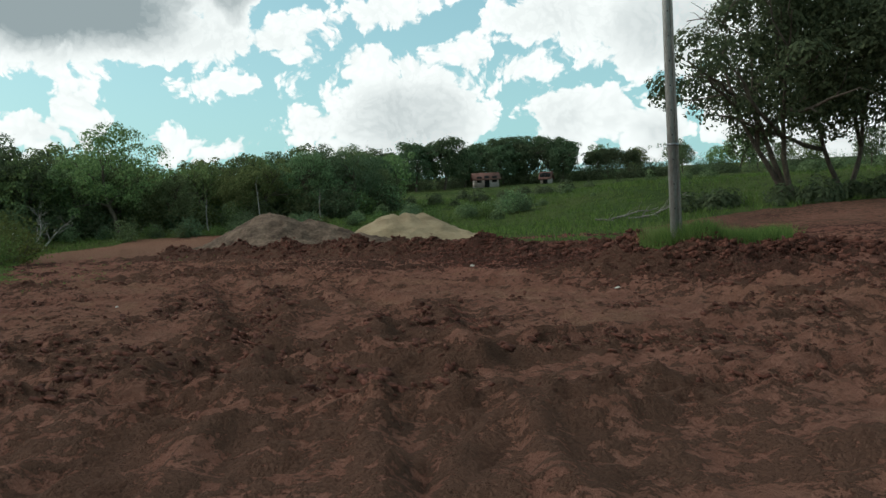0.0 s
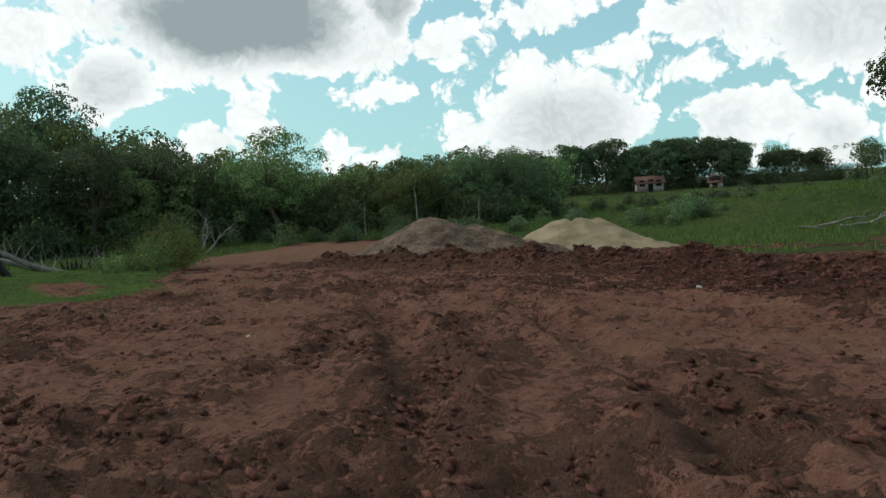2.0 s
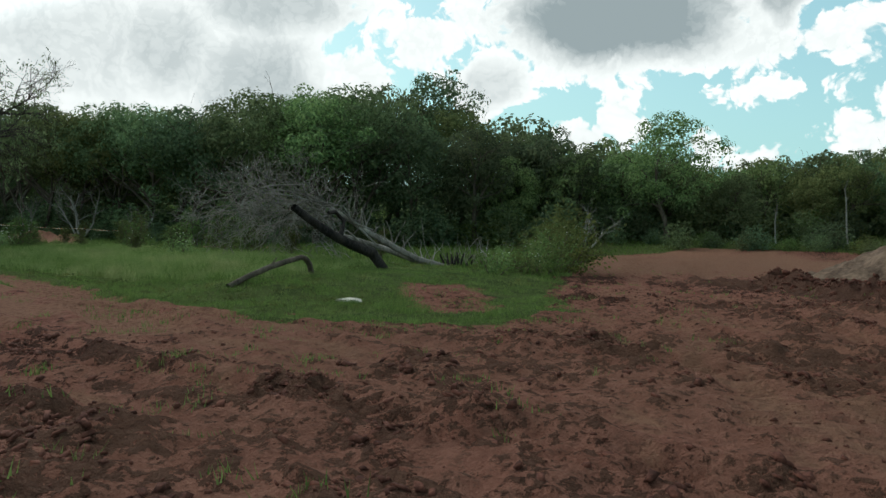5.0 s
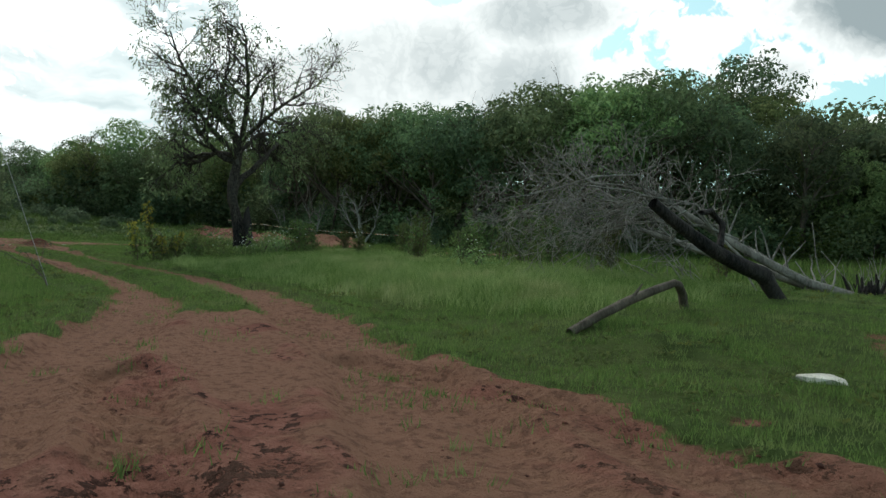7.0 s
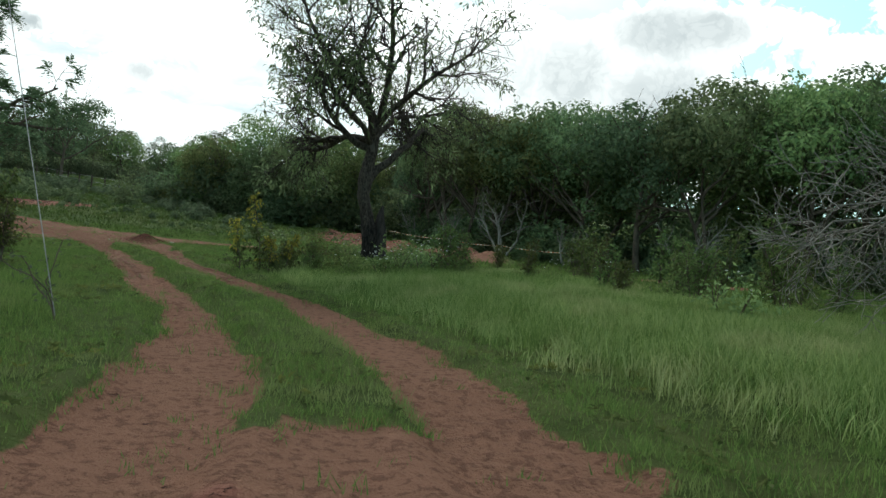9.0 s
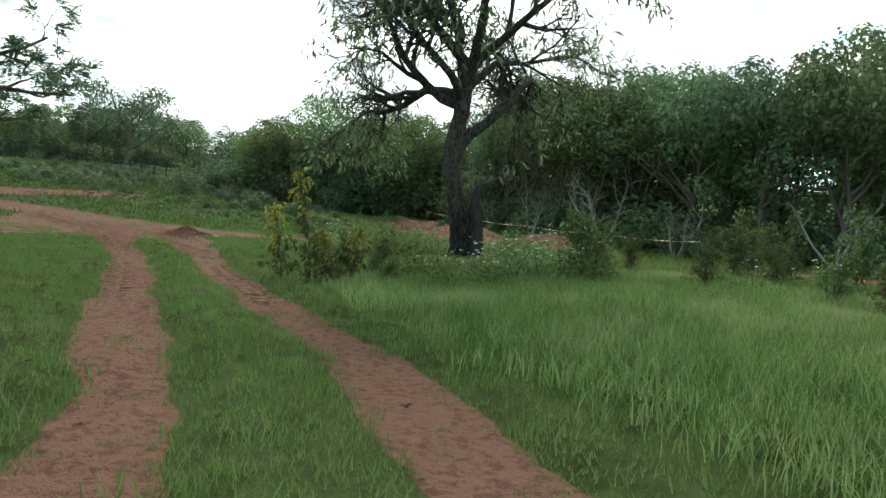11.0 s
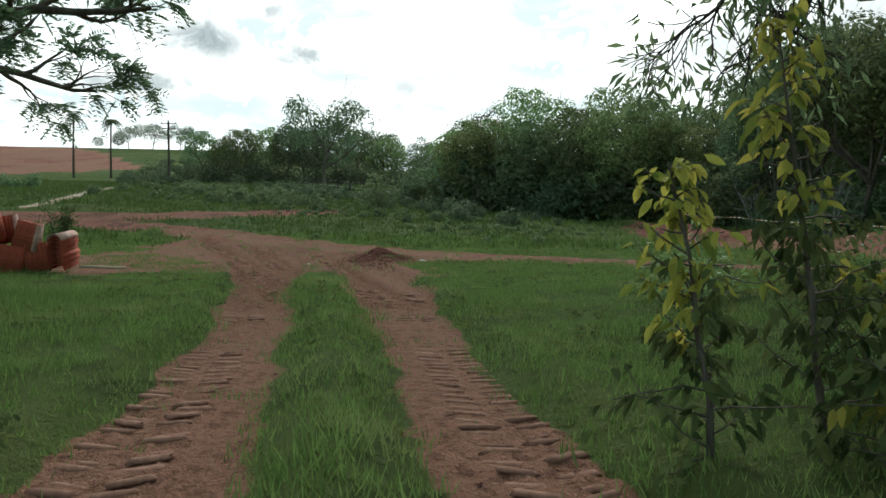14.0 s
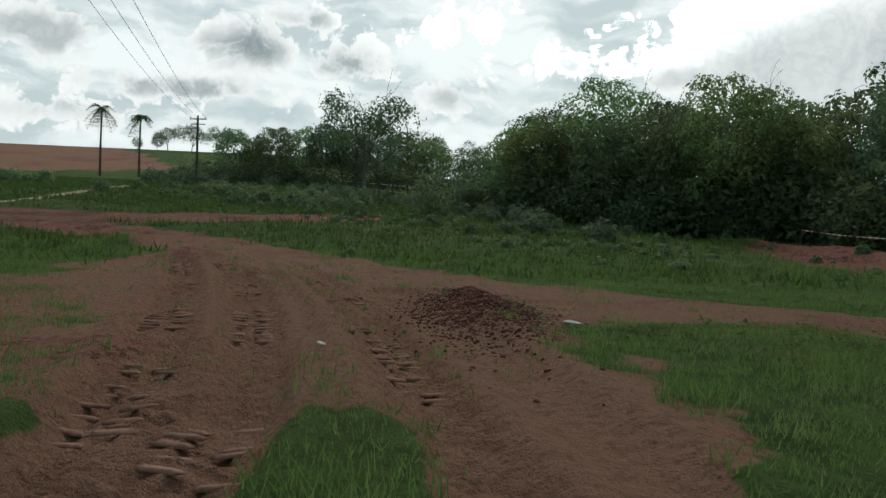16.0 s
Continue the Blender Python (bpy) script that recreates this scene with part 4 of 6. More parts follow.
under_row(EDGE_N[:6], 1.3, 0.6, UNDER[:2], (1.3, 2.1))

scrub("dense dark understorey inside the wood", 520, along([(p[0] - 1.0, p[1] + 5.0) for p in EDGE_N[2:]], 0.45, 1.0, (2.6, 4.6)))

# ---- far field, hill and farm ----
FAR_EDGE = [(24, 168), (40, 166), (62, 156), (110, 116)]
wood_row(FAR_EDGE, 1, 8, 6, WOOD_BACK, (0.75, 1.0), "tree on the far side of the green field")
FAR_BACK = [(-60, 100), (-26, 112), (-16, 150), (14, 176), (80, 186), (140, 150)]
wood_row(FAR_BACK, 1, 10, 8, WOOD_BACK, (0.6, 0.8), "distant woodland tree on rising ground")
scrub("bushes along the far side of the green field", 502, along(FAR_EDGE, 1.5, 2.0, (2.4, 5.5), -2))
scrub("distant bushes on rising ground", 504, along(FAR_BACK, 2.0, 3.0, (2.6, 5.5), -2))
FARM = woodland_tree(22, 10.0, 9.0, M_LEAF_D, leaves=6500, leaf=0.42, low=0.02)
for x, y, size, turn in [(-4.2, 140, 1.02, 0), (0.8, 142, 1.08, 110), (-9.0, 141, 0.85, 230), (4.8, 152, 0.8, 60), (7.4, 158, 0.95, 90), (12.6, 154, 0.95, 200), (17.0, 156, 0.92, 10), (24.5, 156, 0.8, 330)]:
    plant(FARM, "tree", "great dark round-crowned tree beside the far farmhouse", "tree", x, y, size, turn, "farm trees")
scrub("dark thicket behind the far farmhouse", 518, along([(-8, 146), (6, 153), (28, 157), (46, 158)], 0.7, 1.2, (2.0, 4.6)))
FARM_HIGH = woodland_tree(23, 9.5, 9.0, M_LEAF_D, leaves=5200, leaf=0.40, low=0.30, umbrella=0.35)
for x, y, size, turn in [(13.0, 157, 1.0, 0), (18.0, 160, 1.02, 80), (22.5, 158, 0.96, 160), (26.0, 162, 0.85, 300), (8.5, 160, 0.9, 210)]:
    plant(FARM_HIGH, "tree", "dark flat-topped tree shading the far farm sheds", "tree", x, y, size, turn, "farm trees")
for x, y, size, turn in [(31.5, 160, 0.62, 20), (35.0, 163, 0.66, 140), (39.0, 161, 0.6, 250)]:
    plant(FARM_HIGH, "tree", "small flat-topped tree on the far field's edge", "tree", x, y, size, turn, "field-edge trees")
ACACIA = woodland_tree(21, 7.5, 10.0, M_LEAF_D, leaves=5200, low=0.3, umbrella=0.45)
plant(ACACIA, "tree", "flat-crowned dark tree alone in the green pasture", "tree", -133, 13.0, 1.45, 40)
for k, (x, y, s) in enumerate([(-148, 1.0, 0.95), (-152, 7.0, 1.0), (-156, 14.0, 1.05), (-160, 21.0, 1.08), (-160, 28.0, 1.05), (-150, 33.0, 0.95), (-156, 38.0, 1.05)]):
    plant(WOOD[(0, 2, 4, 1, 4, 2, 0)[k]], "tree", "dark green tree in a clump on the pasture", "tree", x, y, s, k * 50, "pasture trees")
for k, (x, y, s) in enumerate([(-152, -5.0, 0.85), (-158, 3.0, 1.0), (-162, 9.0, 0.98), (-166, 17.0, 1.02), (-154, 22.0, 0.95), (-164, 33.0, 1.0), (-162, 40.0, 0.98), (-150, -1.5, 0.8), (-150, 11.0, 0.9), (-154, 29.0, 0.92), (-152, 44.0, 0.9)]):
    plant(WOOD_BACK[k % 3], "tree", "dark green tree in a clump on the pasture", "tree", x, y, s, k * 77, "pasture trees")
for k, (x, y, s) in enumerate([(-338, -58, 1.35), (-342, -49, 1.3), (-336, -66, 1.2), (-334, -42, 1.1), (-350, -74, 0.7), (-346, -80, 0.55)]):
    plant(ACACIA if k < 4 else WOOD[4], "tree", "distant flat-crowned tree on the hilltop", "tree", x, y, s, k * 70, "hilltop trees")
scrub("low green shrubs at the foot of the bare hill", 505, along([(-118, -15), (-124, -22), (-122, -50)], 0.9, 1.6, (0.8, 1.9)))
scrub("green shrubs dotted over the grassy slope", 506, along([(-130, -4), (-150, -10), (-176, -16), (-235, -26)], 1.6, 3.0, (0.6, 2.2)))
scrub("dark bushes at the foot of the pasture trees", 508, along([(-145, -7), (-149, 14), (-149, 44)], 0.5, 1.6, (2.6, 5.2)))
scrub("low weedy shrubs in rough pasture", 509, along([(-86, 13), (-104, 5), (-124, -2)], 0.35, 3.0, (0.3, 1.3)))
scrub("low weedy shrubs below the wood", 510, along([(-76, 26), (-88, 22), (-104, 16), (-128, 6)], 0.35, 2.6, (0.3, 1.2)))
scrub("knee-high weeds over the pasture", 511, along([(-66, 27), (-78, 20), (-92, 12), (-96, -4)], 0.14, 3.4, (0.12, 0.42)))
scrub("green shrubs dotted over the open field", 513, along([(-10, 62), (20, 74), (50, 66)], 1.0, 4.0, (0.3, 1.5)))
scrub("green shrubs far out in the field", 514, along([(0, 84), (24, 96), (50, 90)], 1.0, 4.0, (0.5, 2.0)))
scrub("rank bushes under the big trees", 516, along([(14, 43), (34, 43)], 0.6, 1.2, (0.7, 1.9)))

# ---- big trees beyond the pole ----
RIGHT_A = woodland_tree(41, 15.0, 12.0, M_LEAF_D, leaves=26000, leaf=0.26, low=0.05, stems=3)
RIGHT_B = woodland_tree(42, 13.0, 14.0, M_LEAF_D, leaves=24000, leaf=0.26, low=0.10, stems=2)
plant(RIGHT_A, "tree", "large dark spreading tree with several trunks", "tree", 19.6, 44.0, 1.0, 20)
plant(RIGHT_B, "tree", "large dark spreading tree over rough grass", "tree", 24.0, 46.0, 1.05, 130)
plant(RIGHT_B, "tree", "large dark spreading tree over rough grass", "tree", 31.5, 45.0, 1.1, 250)

# ---- tall trees that stand over the wood ----
TALL = woodland_tree(43, 15.0, 8.0, M_LEAF_D, leaves=3600, leaf=0.32, low=0.45)
plant(TALL, "tree", "tall thin-crowned tree standing above the wood", "tree", -46.0, 62.5, 0.98, 60)
plant(WOOD[6], "tree", "light green tree standing before the wood", "tree", -25.5, 62.0, 0.9, 10)


# ---- heaps ----
def heap(name, label, at, tops, mat, seed, rough):
    """A dumped heap: overlapping cones at their angle of rest."""
    n = 90
    a = np.linspace(-1, 1, n)
    U, V = np.meshgrid(a, a, indexing="ij")
    rx = max(abs(t[0]) + t[2] for t in tops)
    ry = max(abs(t[1]) + t[3] for t in tops)
    x, y = U * rx, V * ry
    z = np.full(x.shape, -1.0)
    for (cx, cy, wx, wy, hh) in tops:
        q = np.hypot((x - cx) / wx, (y - cy) / wy)
        z = np.maximum(z, hh * (1.0 - np.sqrt(q * q + 0.006)))
    z = z + (fbm(x + at[0], y, 1.4, 4, seed) - 0.5) * 0.26 + (fbm(x, y, 4.5, 3, seed + 3) - 0.5) * 0.16 * rough
    i, k = np.meshgrid(np.arange(n - 1), np.arange(n - 1), indexing="ij")
    f = np.stack([i * n + k, (i + 1) * n + k, (i + 1) * n + k + 1, i * n + k + 1], -1).reshape(-1, 4)
    z = np.maximum(z, -0.35)
    f = f[(z.ravel()[f] > -0.3).any(1)]
    ob = tagged(new(name, mesh_np(name, np.stack([x.ravel(), y.ravel(), z.ravel()], 1), f, mat, True)), label, "heap")
    ob.matrix_basis = pose(at[0], at[1], z_at(*at) - 0.02)
    return ob


heap("soil_heap", "dark grey-brown heap of gravelly soil on red mud", (-7.4, 33.0), [(0.3, 0, 3.5, 3.2, 1.75), (1.9, 0.3, 3.2, 2.8, 1.3), (-1.0, 0.2, 2.6, 2.6, 0.95), (4.0, 0.2, 2.0, 1.8, 0.6)], M_GRAVEL, 101, 1.5)
heap("sand_heap", "pale tan heap of building sand beside the soil heap", (-1.7, 35.8), [(-0.6, 0, 2.8, 2.9, 1.42), (0.1, 0.1, 2.9, 2.6, 1.46), (0.8, 0.2, 2.6, 2.5, 1.36), (2.1, -0.3, 2.0, 1.5, 0.55), (-1.9, -1.2, 1.7, 1.5, 0.55)], M_SAND, 102, 0.6)


# ---- concrete power pole ----
def concrete_pole(x, y):
    ob = thing("power_pole", "tall grey tapering concrete power pole with bolt holes", "power pole", (x, y, z_at(x, y) - 0.3), turn=28)
    H = 10.3
    g = Geo()
    w0, w1, d0, d1 = 0.172, 0.11, 0.115, 0.08

    def slab(fx0, fx1, fy0, fy1):
        v = [(fx * (w0 if z == 0 else w1), fy * (d0 if z == 0 else d1), z) for z in (0, H) for fx, fy in ((fx0, fy0), (fx1, fy0), (fx1, fy1), (fx0, fy1))]
        g.add(v, [(0, 3, 2, 1), (4, 5, 6, 7), (0, 1, 5, 4), (1, 2, 6, 5), (2, 3, 7, 6), (3, 0, 4, 7)])
    slab(-0.5, -0.28, -0.5, 0.5)
    slab(0.28, 0.5, -0.5, 0.5)
    slab(-0.28, 0.28, -0.22, 0.22)
    part("shaft", g.mesh("shaft", M_CONC), ob)
    for k in range(22):
        z = 0.9 + k * 0.42
        s = 1 - z / H
        wx = (w1 + (w0 - w1) * s) * 0.39
        dy = (d1 + (d0 - d1) * s) * 0.5
        h = Geo()
        h.tube([(-wx, -dy - 0.004, z), (-wx, -dy + 0.02, z)], [0.014, 0.014], 8)
        h.box((-wx - 0.01, -dy - 0.003, z - 0.01), (-wx + 0.01, -dy + 0.003, z + 0.01))
        part("bolt_hole", h.mesh("bolt_hole", M_HOLE), ob)
    c = Geo()
    c.box((-0.088, -0.062, 1.98), (0.088, 0.062, 2.02))
    part("clamp", c.mesh("clamp", M_STEEL), ob, "galvanised band clamp")
    a = Geo()
    a.box((-1.0, -0.06, H - 0.5), (1.0, 0.06, H - 0.4))
    part("crossarm", a.mesh("crossarm", M_WOODPOLE), ob)
    return ob


concrete_pole(4.05, 13.6)


# ---- charred tree beside the track ----
def charred_tree(x, y):
    r, r2 = np.random.default_rng(77), np.random.default_rng(78)
    wood, crown, stub = Geo(), Geo(), Geo()
    trunk = np.array([(0.02, 0, -0.3), (0.03, 0, 0.3), (-0.02, 0.02, 0.8), (-0.14, 0, 1.3), (-0.26, 0.0, 1.75), (-0.22, 0.0, 2.3), (-0.14, 0.02, 2.8), (-0.08, 0, 3.3), (0.02, 0, 3.9)])
    girth = [0.30, 0.235, 0.20, 0.165, 0.165, 0.19, 0.165, 0.14, 0.12]
    q = np.linspace(0, 8, 40)
    trunk = np.stack([np.interp(q, np.arange(9), trunk[:, c]) for c in range(3)], 1) + r2.normal(size=(40, 3)) * np.array([0.006, 0.006, 0.0])
    wood.tube(trunk, np.interp(q, np.arange(9), girth) * (1 + 0.07 * np.sin(q * 5.1) * np.sin(q * 2.3) + 0.025 * r2.normal(size=40)), 16)
    knot = np.array([(-0.20, 0, 2.1), (-0.06, 0.02, 2.35), (0.12, 0.02, 2.55)])
    wood.tube(knot, [0.13, 0.14, 0.10], 9)
    tips = []
    mains = [((0.10, 0.02, 2.5), (0.95, 0.15, 0.30), 3.3, 0.13), ((-0.2, 0, 3.0), (-0.95, -0.2, 0.32), 3.0, 0.12), ((-0.12, 0, 3.2), (-0.75, 0.45, 0.55), 3.8, 0.12), ((0.02, 0, 3.8), (0.30, -0.2, 1), 3.8, 0.13),
             ((0.0, 0, 3.7), (-0.35, 0.2, 1.0), 4.2, 0.13), ((0.0, 0, 3.7), (0.75, -0.5, 0.8), 3.4, 0.11), ((-0.1, 0, 3.3), (-0.4, -0.9, 0.6), 3.2, 0.11), ((-0.1, 0, 3.3), (0.4, 0.9, 0.6), 3.2, 0.11),
             ((-0.15, 0, 3.1), (-0.8, -0.5, 0.6), 3.0, 0.11)]
    for s, d, ln, rr in mains:
        p, q = limb(r, s, d, ln * 1.06, rr * 0.85, 0.024, 9, 0.20, 0.05 if d[2] > 0.7 else -0.01)
        wood.tube(p, q, 7)
        sprout(r, wood, p, q, 0, [(9, 0.22, 1.6, 0.8, 0.02, 4), (7, 0.2, 0.9, 0.7, -0.10, 3), (6, 0.2, 0.45, 0.7, -0.18, 3)], tips)
    e = np.array([t[0] for t in tips])
    keep = r.uniform(size=len(e)) < np.where(e[:, 2] < 5.2, 0.30, 0.20)
    clumps(r, crown, e[keep], 8, 0.10, 0.20, 0.045, -1.4, 1.0)
    sp = np.array([(0.28, 0.05, -0.2), (0.30, 0.06, 0.4), (0.27, 0.05, 0.9), (0.26, 0.05, 1.25), (0.30, 0.04, 1.5)])
    stub.tube(sp, [0.24, 0.19, 0.16, 0.10, 0.03], 9)
    ob = thing("tree", "gnarled half-burnt tree with a blackened base and sparse leaves", "tree", (x, y, z_at(x, y) + 0.1), turn=75)
    part("trunk", wood.mesh("trunk", M_BURNT, True), ob, "twisting trunk, black at the foot and grey-brown above")
    part("stump", stub.mesh("stump", M_CHAR, True), ob, "split charred second stem")
    part("crown", crown.mesh("crown", M_LEAF), ob, "sparse hanging leaves")
    return ob


charred_tree(-37.55, 21.95)


# ---- fallen dead tree ----
def fallen_tree():
    r = np.random.default_rng(88)
    g, dark, torn = Geo(), Geo(), Geo()
    z0 = z_at(-19, 24)
    base, top = np.array([-18.7, 24.1, z0 + 0.42]), np.array([-18.9, 21.6, z0 + 1.5])
    p = np.array([base + (top - base) * q + np.array([0.0, 0.0, -0.12 * math.sin(3.1 * q)]) for q in np.linspace(0, 1, 8)])
    dark.tube(p, np.linspace(0.14, 0.085, 8), 9)
    hook = np.array([base + (top - base) * 0.42, base + (top - base) * 0.42 + np.array([-0.1, 0.2, 0.35]), base + (top - base) * 0.42 + np.array([-0.12, -0.1, 0.55]), base + (top - base) * 0.42 + np.array([-0.1, -0.35, 0.52])])
    dark.tube(hook, [0.065, 0.06, 0.055, 0.045], 6)
    dark.tube([base + (0.05, 0.6, -0.6), base + (0, 0.2, -0.2), base], [0.11, 0.13, 0.14], 8)
    # the crown lies to the south-west of the torn-up foot
    foot = np.array([-19.0, 28.2, z0 - 0.35])
    along_way, back_way = np.array([-0.80, -0.60, 0.0]), np.array([-0.60, 0.80, 0.0])

    def spot(a, up, b=0.0):
        return foot + along_way * a + back_way * b + np.array([0, 0, up])
    main = np.array([spot(0.3, 0.25), spot(1.2, 0.5), spot(2.1, 0.95), spot(2.9, 1.42), spot(3.6, 1.85), spot(4.3, 2.3)])
    g.tube(main, [0.10, 0.095, 0.085, 0.075, 0.06, 0.05], 8)
    second = np.array([spot(0.5, 0.2, 0.5), spot(2.0, 0.7, 0.8), spot(3.4, 1.1, 0.9), spot(4.6, 1.5, 0.8)])
    g.tube(second, [0.11, 0.10, 0.08, 0.05], 7)
    tips = []
    twigs = [(8, 0.10, 1.15, 0.7, 0.06, 4), (5, 0.15, 0.70, 0.7, -0.08, 3), (3, 0.2, 0.42, 0.6, -0.18, 3)]
    for k in range(12):
        q = r.uniform(0.45, 1.0)
        trunk = main if k % 3 else second
        at = np.array([np.interp(q * (len(trunk) - 1), np.arange(len(trunk)), trunk[:, c]) for c in range(3)])
        end = spot(r.uniform(5.2, 8.0), r.uniform(0.3, 2.3), r.normal() * 1.3)
        p = np.array([at + (end - at) * f + np.array([0, 0, 0.75 * math.sin(math.pi * f) * r.uniform(0.4, 1.0)]) + r.normal(size=3) * 0.09 for f in np.linspace(0, 1, 8)])
        g.tube(p, np.linspace(0.034, 0.010, 8), 6)
        sprout(r, g, p, np.linspace(0.022, 0.009, 8), 0, twigs, tips)
    # stubs that stand up along the main limb, white and short
    for k in range(34):
        q = r.uniform(0.1, 1.0)
        at = np.array([np.interp(q * 5, np.arange(6), main[:, c]) for c in range(3)])
        p, q2 = limb(r, at, (r.normal() * 0.5, r.normal() * 0.5, 1.0), r.uniform(0.35, 0.9), 0.026, 0.008, 4, 0.22)
        g.tube(p, q2, 5)
    for k in range(26):
        at = spot(r.uniform(0.5, 4.0), 0.1, r.normal() * 0.8)
        p, q2 = limb(r, at, (-0.4 + r.normal() * 0.8, -0.3 + r.normal() * 0.8, 0.5), r.uniform(0.8, 1.9), 0.022, 0.007, 5, 0.22, -0.05)
        g.tube(p, q2, 4)
    g.tube([spot(2.6, 0.45, -1.0), spot(1.7, 0.15, -1.4), spot(0.8, -0.2, -1.8)], [0.03, 0.03, 0.025], 5)
    # the torn foot, black splinters and dry brown shoots beside it
    for k in range(22):
        at = spot(r.uniform(-0.25, 0.35), -0.05, r.normal() * 0.2)
        p, q2 = limb(r, at, (r.normal() * 0.22, r.normal() * 0.22, 1), r.uniform(0.35, 0.85), 0.075, 0.018, 4, 0.15)
        torn.tube(p, q2, 6)
    for k in range(40):
        at = spot(r.uniform(-1.4, 0.2), -0.05, r.uniform(0.2, 1.2))
        p, q2 = limb(r, at, (r.normal() * 0.25, r.normal() * 0.25, 1), r.uniform(0.7, 1.5), 0.016, 0.006, 5, 0.14)
        g.tube(p, q2, 4)
    ob = thing("fallen_tree", "uprooted dead tree with bleached tangled branches on grass", "fallen tree")
    part("trunk", dark.mesh("trunk", M_CHAR, True), ob, "dark broken trunk with a hooked stub")
    tagged(part("torn_foot", torn.mesh("torn_foot", M_CHAR, True), ob, "splintered black foot of the trunk"), kind="stuff")
    part("branch_tangle", g.mesh("branch_tangle", M_DEAD, True), ob, "bleached tangled twigs")
    lg = Geo()
    arch = np.array([(x, y, z_at(x, y) + h) for x, y, h in [(-17.60, 18.78, 0.02), (-17.64, 19.25, 0.10), (-17.72, 19.9, 0.27), (-17.82, 20.45, 0.40), (-17.92, 20.95, 0.44), (-18.05, 21.2, 0.38), (-18.18, 21.45, 0.22), (-18.26, 21.62, -0.1)]])
    lg.tube(arch, [0.055, 0.06, 0.062, 0.06, 0.055, 0.06, 0.065, 0.07], 8)
    lg.tube([arch[2], arch[2] + (0.05, 0.15, 0.2)], [0.03, 0.01], 5)
    lo = tagged(new("log", lg.mesh("log", M_BARK, True)), "arched grey-brown broken branch lying in the grass", "log")
    return ob


fallen_tree()

# ---- shrubs and weeds along the track ----
def tall_weed(seed, tall, stems, mat, leaf, top_mat=None, width=0.35):
    """Upright stems set with drooping pointed leaves, thinning to the top."""
    r = np.random.default_rng(seed)
    wood, low, high = Geo(), Geo(), Geo()
    for k in range(stems):
        a = r.uniform(0, 6.28)
        p, q = limb(r, (0.12 * math.cos(a), 0.12 * math.sin(a), -0.1), (0.16 * math.cos(a), 0.16 * math.sin(a), 1), tall * (1.0 if k == 0 else r.uniform(0.6, 0.95)), 0.018, 0.005, 8, 0.08, 0.03)
        wood.tube(p, q, 5)
        for i in range(24 if stems > 2 else 44):
            s = r.uniform(0.15, 1.0)
            at = np.array([np.interp(s * 8, np.arange(9), p[:, c]) for c in range(3)])
            b = r.uniform(0, 6.28)
            ln = width * (1.25 - s) * r.uniform(0.6, 1.3)
            tw, tq = limb(r, at, (math.cos(b), math.sin(b), 0.65), ln, 0.007, 0.003, 4, 0.2)
            wood.tube(tw, tq, 3)
            n = 7
            c = tw[r.integers(1, 5, n)] + r.normal(size=(n, 3)) * 0.03
            d = np.stack([np.cos(b + r.normal(size=n) * 0.9), np.sin(b + r.normal(size=n) * 0.9), r.uniform(-1.1, 0.1, n)], 1)
            (high if (top_mat and s > 0.5) else low).ovals(c, d, leaf * r.uniform(0.6, 1.2, n), leaf * 0.40, r)
    return wood.mesh("stem", M_BARK, True), low.mesh("leaves", mat), high.mesh("upper_leaves", top_mat) if high.n else None


def set_weed(kind, name, label, x, y, size=1.0, turn=0.0, group="", category="shrub"):
    ob = thing(name, label, category, (x, y, z_at(x, y) - 0.02), group, "", turn, size)
    part("stem", kind[0], ob)
    part("foliage", kind[1], ob)
    if kind[2]:
        part("upper_foliage", kind[2], ob, "yellowing upper leaves")
    return ob




def sapling(seed, tall, lean, leaf):
    """A slender young tree: long side shoots low down, drooping oval leaves, the upper ones yellow."""
    r = np.random.default_rng(seed)
    wood, low, high = Geo(), Geo(), Geo()
    p, q = limb(r, (0, 0, -0.1), (lean[0], lean[1], 1), tall, 0.020, 0.004, 10, 0.07, 0.02)
    wood.tube(p, q, 6)
    for i in range(46):
        s = 0.10 + 0.90 * ((i + r.uniform()) / 46) ** 0.9
        at = np.array([np.interp(s * 10, np.arange(11), p[:, c]) for c in range(3)])
        b = r.uniform(0, 6.28)
        ln = (0.10 + 0.34 * (1 - s)) * r.uniform(0.6, 1.3)
        tw, tq = limb(r, at, (math.cos(b), math.sin(b), 0.45), ln, 0.006, 0.003, 4, 0.2)
        wood.tube(tw, tq, 3)
        n = 6 if s > 0.6 else 12
        c = tw[r.integers(1, 5, n)] + r.normal(size=(n, 3)) * 0.02
        d = np.stack([np.cos(b + r.normal(size=n)), np.sin(b + r.normal(size=n)), r.uniform(-1.9, -0.2, n)], 1)
        (high if s + r.normal() * 0.12 > 0.55 else low).ovals(c, d, leaf * r.uniform(0.55, 1.25, n), leaf * 0.42, r)
    return wood.mesh("stem", M_BARK, True), low.mesh("leaves", M_SAPLING), high.mesh("upper_leaves", M_LEAF_Y)


